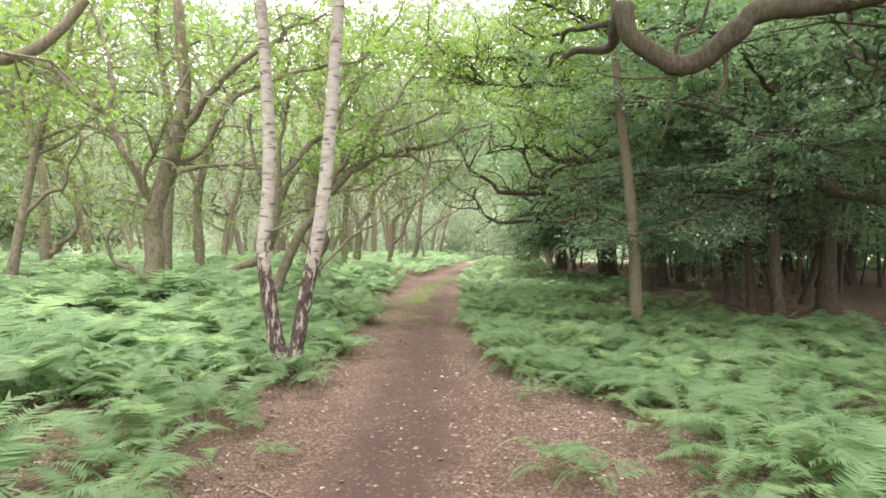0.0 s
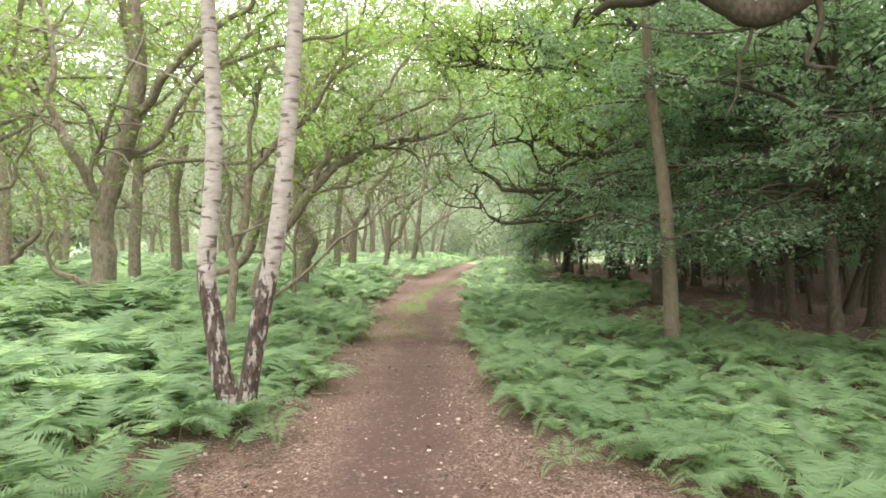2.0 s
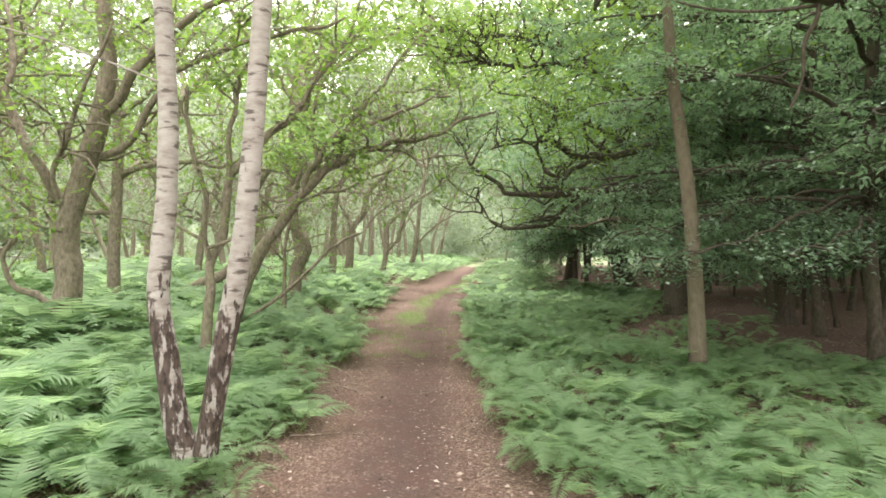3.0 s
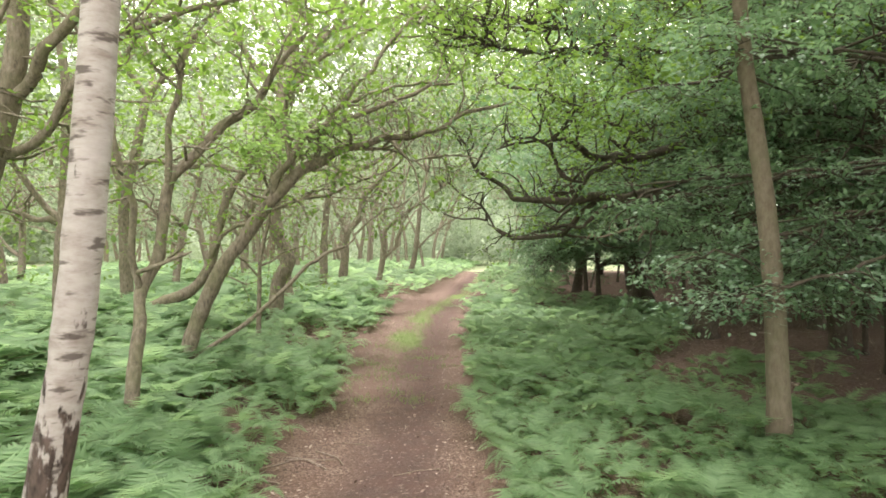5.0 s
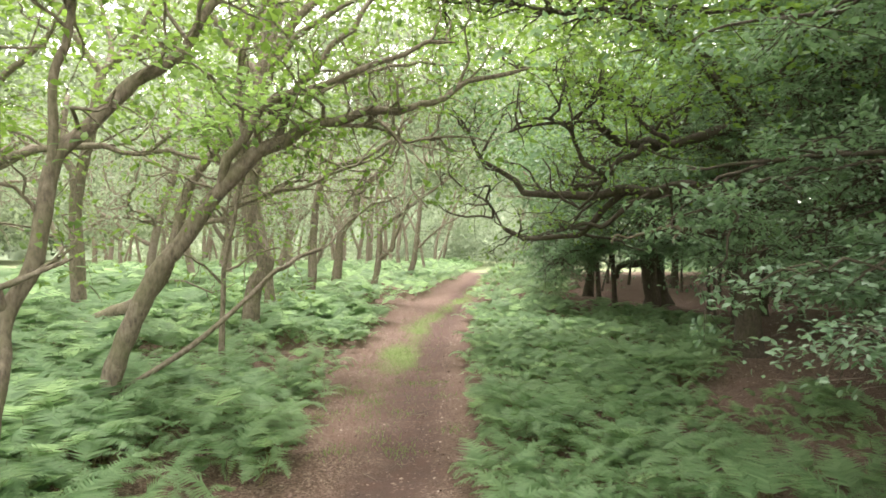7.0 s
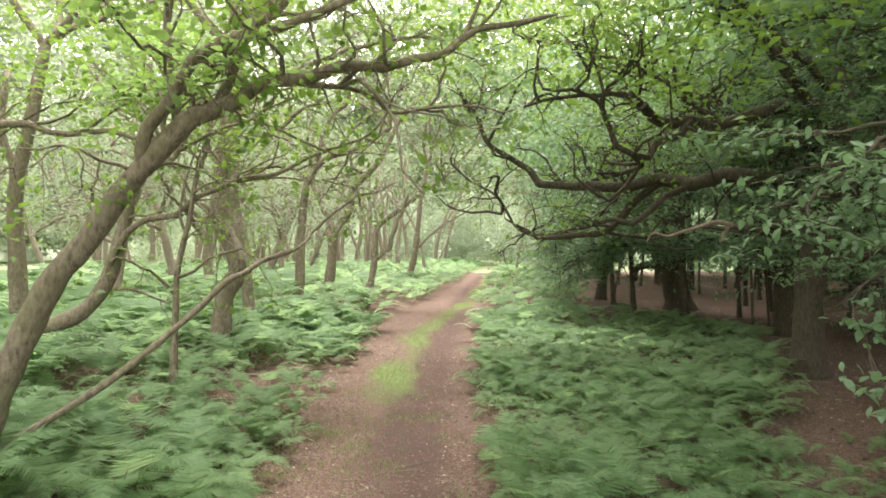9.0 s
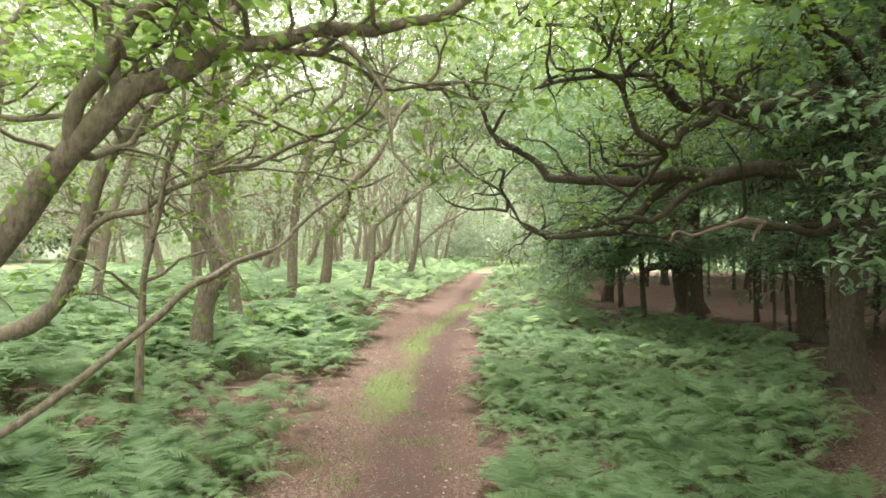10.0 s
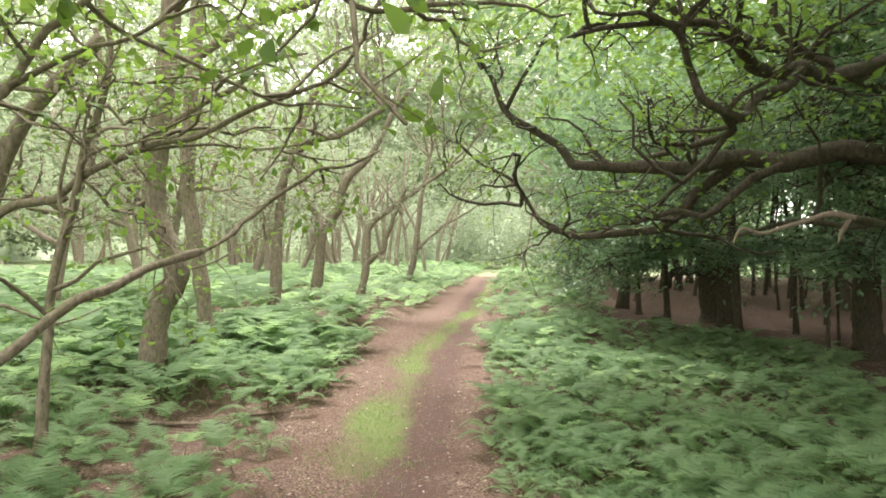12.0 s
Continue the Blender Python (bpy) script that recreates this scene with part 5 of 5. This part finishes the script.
def fern_field(name, label, kinds, x0, x1, y0, y1, n, scale, skip=None):
    """Fronds scattered where bracken grows, as one mesh."""
    x, y = fern_rng.uniform(x0, x1, n), fern_rng.uniform(y0, y1, n)
    keep = fern_rng.uniform(0, 1, n) < fern_cover(x, y)
    if skip is not None:
        keep &= ~skip(x, y)
    x, y = x[keep], y[keep]
    pick = fern_rng.integers(0, len(kinds), len(x))
    size = scale * fern_rng.uniform(0.65, 1.25, len(x)) * (0.9 + 0.32 * swell(x, y, 1.4, 3.0)) * np.where(x < path_x(y), np.clip(1.0 + 0.18 * (path_x(y) - x - 1.2), 1.0, 1.35), 0.95) * (1 - 0.2 * np.exp(-((x + 3.6) / 2.6) ** 2 - ((y - 18.9) / 3.6) ** 2))
    turn, tilt = fern_rng.uniform(0, 2 * np.pi, len(x)), fern_rng.normal(0, 0.2, len(x))
    chunks = []
    for j, kind in enumerate(kinds):
        m = pick == j
        c, s, t = np.cos(turn[m]), np.sin(turn[m]), tilt[m]
        o = np.stack([x[m], y[m], land(x[m], y[m]) - 0.02], -1)
        for v, f, k in kind:
            lean_y = v[None, :, 1] + t[:, None] * v[None, :, 2]
            w = np.stack([v[None, :, 0] * c[:, None] - lean_y * s[:, None], v[None, :, 0] * s[:, None] + lean_y * c[:, None], np.broadcast_to(v[None, :, 2], lean_y.shape)], -1)
            w = w * size[m][:, None, None] + o[:, None, :]
            chunks.append((w.reshape(-1, 3), (np.arange(len(o))[:, None, None] * len(v) + f[None]).reshape(-1, f.shape[1]), k))
    tagged(new(name, mesh_of(name, chunks, [FERN_LEAF, FERN_STALK], False)), label, "bracken", kind="stuff")


def beside(x, y):
    """The strip along the walk, where the fronds are finely cut."""
    return (y < 20) & (x > -5) & (x < 5.2)


fern_field("bracken_field", "thick green bracken on the bank left of the path", MIDDLE, -10, 0, 8, 26, 10500, 1.0, beside)
fern_field("bracken_field", "lush green bracken beside the birches", TOOTHED, -9, 0, 1.6, 8, 3400, 1.0)
fern_field("bracken_field", "lush green bracken at the edge of the dark wood", TOOTHED, 0.3, 8, 1.6, 9, 2100, 0.95)
fern_field("bracken_field", "bracken along the way already walked", COARSE, -12, 10, -9, 1.7, 900, 1.2)
fern_field("bracken_field", "green bracken on the shaded side of the path", MIDDLE, 0.3, 8, 9, 30, 6000, 0.85, beside)
fern_field("bracken_field", "lush green bracken under the leaning oaks", TOOTHED, -5, 0, 8, 20, 3000, 1.0)
fern_field("bracken_field", "lush green bracken under the old oak", TOOTHED, 0.3, 5.2, 9, 20, 2200, 0.92)
LOW = [as_arrays(frond(0.4, 0.12, 9, 1, 90 + i)) for i in range(4)]
fern_field("bracken_field", "short young bracken under the taller fronds", LOW, -9, 0, 1.6, 24, 6000, 0.85)
fern_field("bracken_field", "short young bracken on the shaded side", LOW, 0.3, 7, 1.6, 26, 4500, 0.8)
fern_field("bracken_field", "green bracken further off under the oaks", COARSE, -24, -8.5, -4, 60, 5600, 1.35)
fern_field("bracken_field", "green bracken along the far path", COARSE, -10, 12, 26, 96, 6800, 1.3)


def fern_plant(x, y, size, fronds):
    root = thing("bracken_fern", (x, y, float(land(x, y)) - 0.02), "green bracken fern with arching feathery fronds by the path", "fern", "bracken along the path")
    root.scale = (size, size, size)
    root.rotation_euler = (0, 0, fern_rng.uniform(0, 6.28))
    for i in range(fronds):
        ob = part("frond", FINE[fern_rng.integers(0, len(FINE))], root)
        ob.rotation_euler = (fern_rng.normal(0, 0.12), fern_rng.normal(0.22, 0.15), i * 6.28 / fronds + fern_rng.normal(0, 0.3))
        k = fern_rng.uniform(0.75, 1.15)
        ob.scale = (k, k, k)


planted = 0
while planted < 290:
    x, y = fern_rng.uniform(-4.2, 4.0), fern_rng.uniform(2.2, 20)
    if fern_rng.uniform() < fern_cover(np.float64(x), np.float64(y)) * np.exp(-abs(x - float(path_x(y))) / 4):
        fern_plant(x, y, fern_rng.uniform(0.6, 0.95) * (1.15 if x < 0 else 0.9), int(fern_rng.integers(4, 7)))
        planted += 1
for x, y, s in ((0.75, 4.3, 0.8), (1.05, 4.1, 0.7), (0.95, 4.6, 0.6), (-1.25, 4.7, 0.5), (-1.5, 7.3, 0.8), (-1.95, 7.4, 0.85), (1.6, 5.0, 0.8), (0.9, 6.4, 0.6)):
    fern_plant(x, y, s, 5)

# ---- dead leaves, grass and fallen sticks ----
n = 66000
x, y = fern_rng.uniform(-7, 10, n), 36 * fern_rng.uniform(0, 1, n) ** 1.5
o = np.abs(x - path_x(y) + 0.1)
keep = fern_rng.uniform(0, 1, n) < np.where(o < 0.55, 0.25, 1.0)
x, y = x[keep], y[keep]
c = np.stack([x, y, land(x, y) + 0.006 + 0.012 * fern_rng.uniform(0, 1, len(x))], -1)
v, f = leaves(c, fern_rng.normal(size=(len(x), 3)) * np.array([1, 1, 0.12]), np.array([0, 0, 1.0]) + fern_rng.normal(size=(len(x), 3)) * 0.3, fern_rng.uniform(0.02, 0.06, len(x)), PLAIN)
tagged(new("leaf_litter", mesh_of("leaf_litter", [(v, f, 0)], [DRY_LEAF], False)), "dry brown and tan fallen leaves", "leaf litter", kind="stuff")

n = 60000
x, y = fern_rng.uniform(-2.5, 3.5, n), fern_rng.uniform(14.5, 46, n)
keep = fern_rng.uniform(0, 1, n) < grass_strip(x, y) ** 1.5
tuft = np.stack([fern_rng.uniform(-1.7, 0.2, 26), fern_rng.uniform(13.6, 19, 26)], -1)
tuft = (tuft[:, None] + fern_rng.normal(0, 0.13, (26, 45, 2))).reshape(-1, 2)
x, y = np.concatenate([x[keep], tuft[:, 0]]), np.concatenate([y[keep], tuft[:, 1]])
base = np.stack([x, y, land(x, y)], -1)
h = fern_rng.uniform(0.03, 0.08, len(x))
d = fern_rng.normal(size=(len(x), 3)) * np.array([0.5, 0.5, 0]) + np.array([0, 0, 1])
s = unit(np.cross(d, fern_rng.normal(size=d.shape))) * 0.004
v = np.stack([base - s, base + s, base + d * h[:, None]], 1).reshape(-1, 3)
tagged(new("path_grass", mesh_of("path_grass", [(v, np.arange(len(v)).reshape(-1, 3), 0)], [GRASS_BLADE], False)), "short bright green grass growing on the path", "grass", kind="stuff")


def stick(x, y, length, radius, turn, label):
    k = 7
    d = np.array([[math.cos(turn), math.sin(turn), 0]])
    p = grow(np.array([[x, y, float(land(x, y)) + radius + 0.004]]), d, np.array([length]), k, 0.14, 0.0)
    p[:, :, 2] = land(p[0, :, 0], p[0, :, 1]) + radius + 0.004
    r = radius * np.linspace(1, 0.5, k + 1)
    home = p[0, 0].copy()
    root = new("fallen_stick", mesh_of("stick", [(*tubes(p - home, r[None], 6), 0)], [DEAD_WOOD]))
    root.location = home
    tagged(root, label, "stick", "fallen sticks")


stick(0.25, 13.55, 0.5, 0.014, 0.1, "short bare stick lying on the path")
stick(-1.3, 4.2, 0.8, 0.008, -0.7, "thin bare twig on the path edge")
stick(-1.45, 8.9, 0.5, 0.008, 0.5, "pale stick at the edge of the bracken")
for x, y, turn in ((-1.5, 11.1, 0.3), (-1.25, 11.4, -0.2), (-1.7, 10.8, 0.9), (-1.05, 10.9, 1.9), (-1.4, 10.5, 2.6)):
    stick(x, y, 0.55, 0.009, turn, "pale dry stick in a loose heap beside the path")
stick(-4.1, 19.4, 1.6, 0.035, 0.1, "fallen branch lying among sparse bracken")
stick(-2.6, 20.2, 0.9, 0.02, 0.6, "fallen stick among sparse bracken")
stick(5.3, 16.9, 1.8, 0.014, -0.25, "thin pale fallen branch on brown litter")
stick(5.8, 16.2, 1.2, 0.012, 0.2, "thin pale fallen branch on brown litter")
for i in range(36):
    stick(fern_rng.uniform(-1.9, 1.3), fern_rng.uniform(3, 18), fern_rng.uniform(0.12, 0.4), fern_rng.uniform(0.003, 0.007), fern_rng.uniform(0, 6.28), "small dry twig on the path")
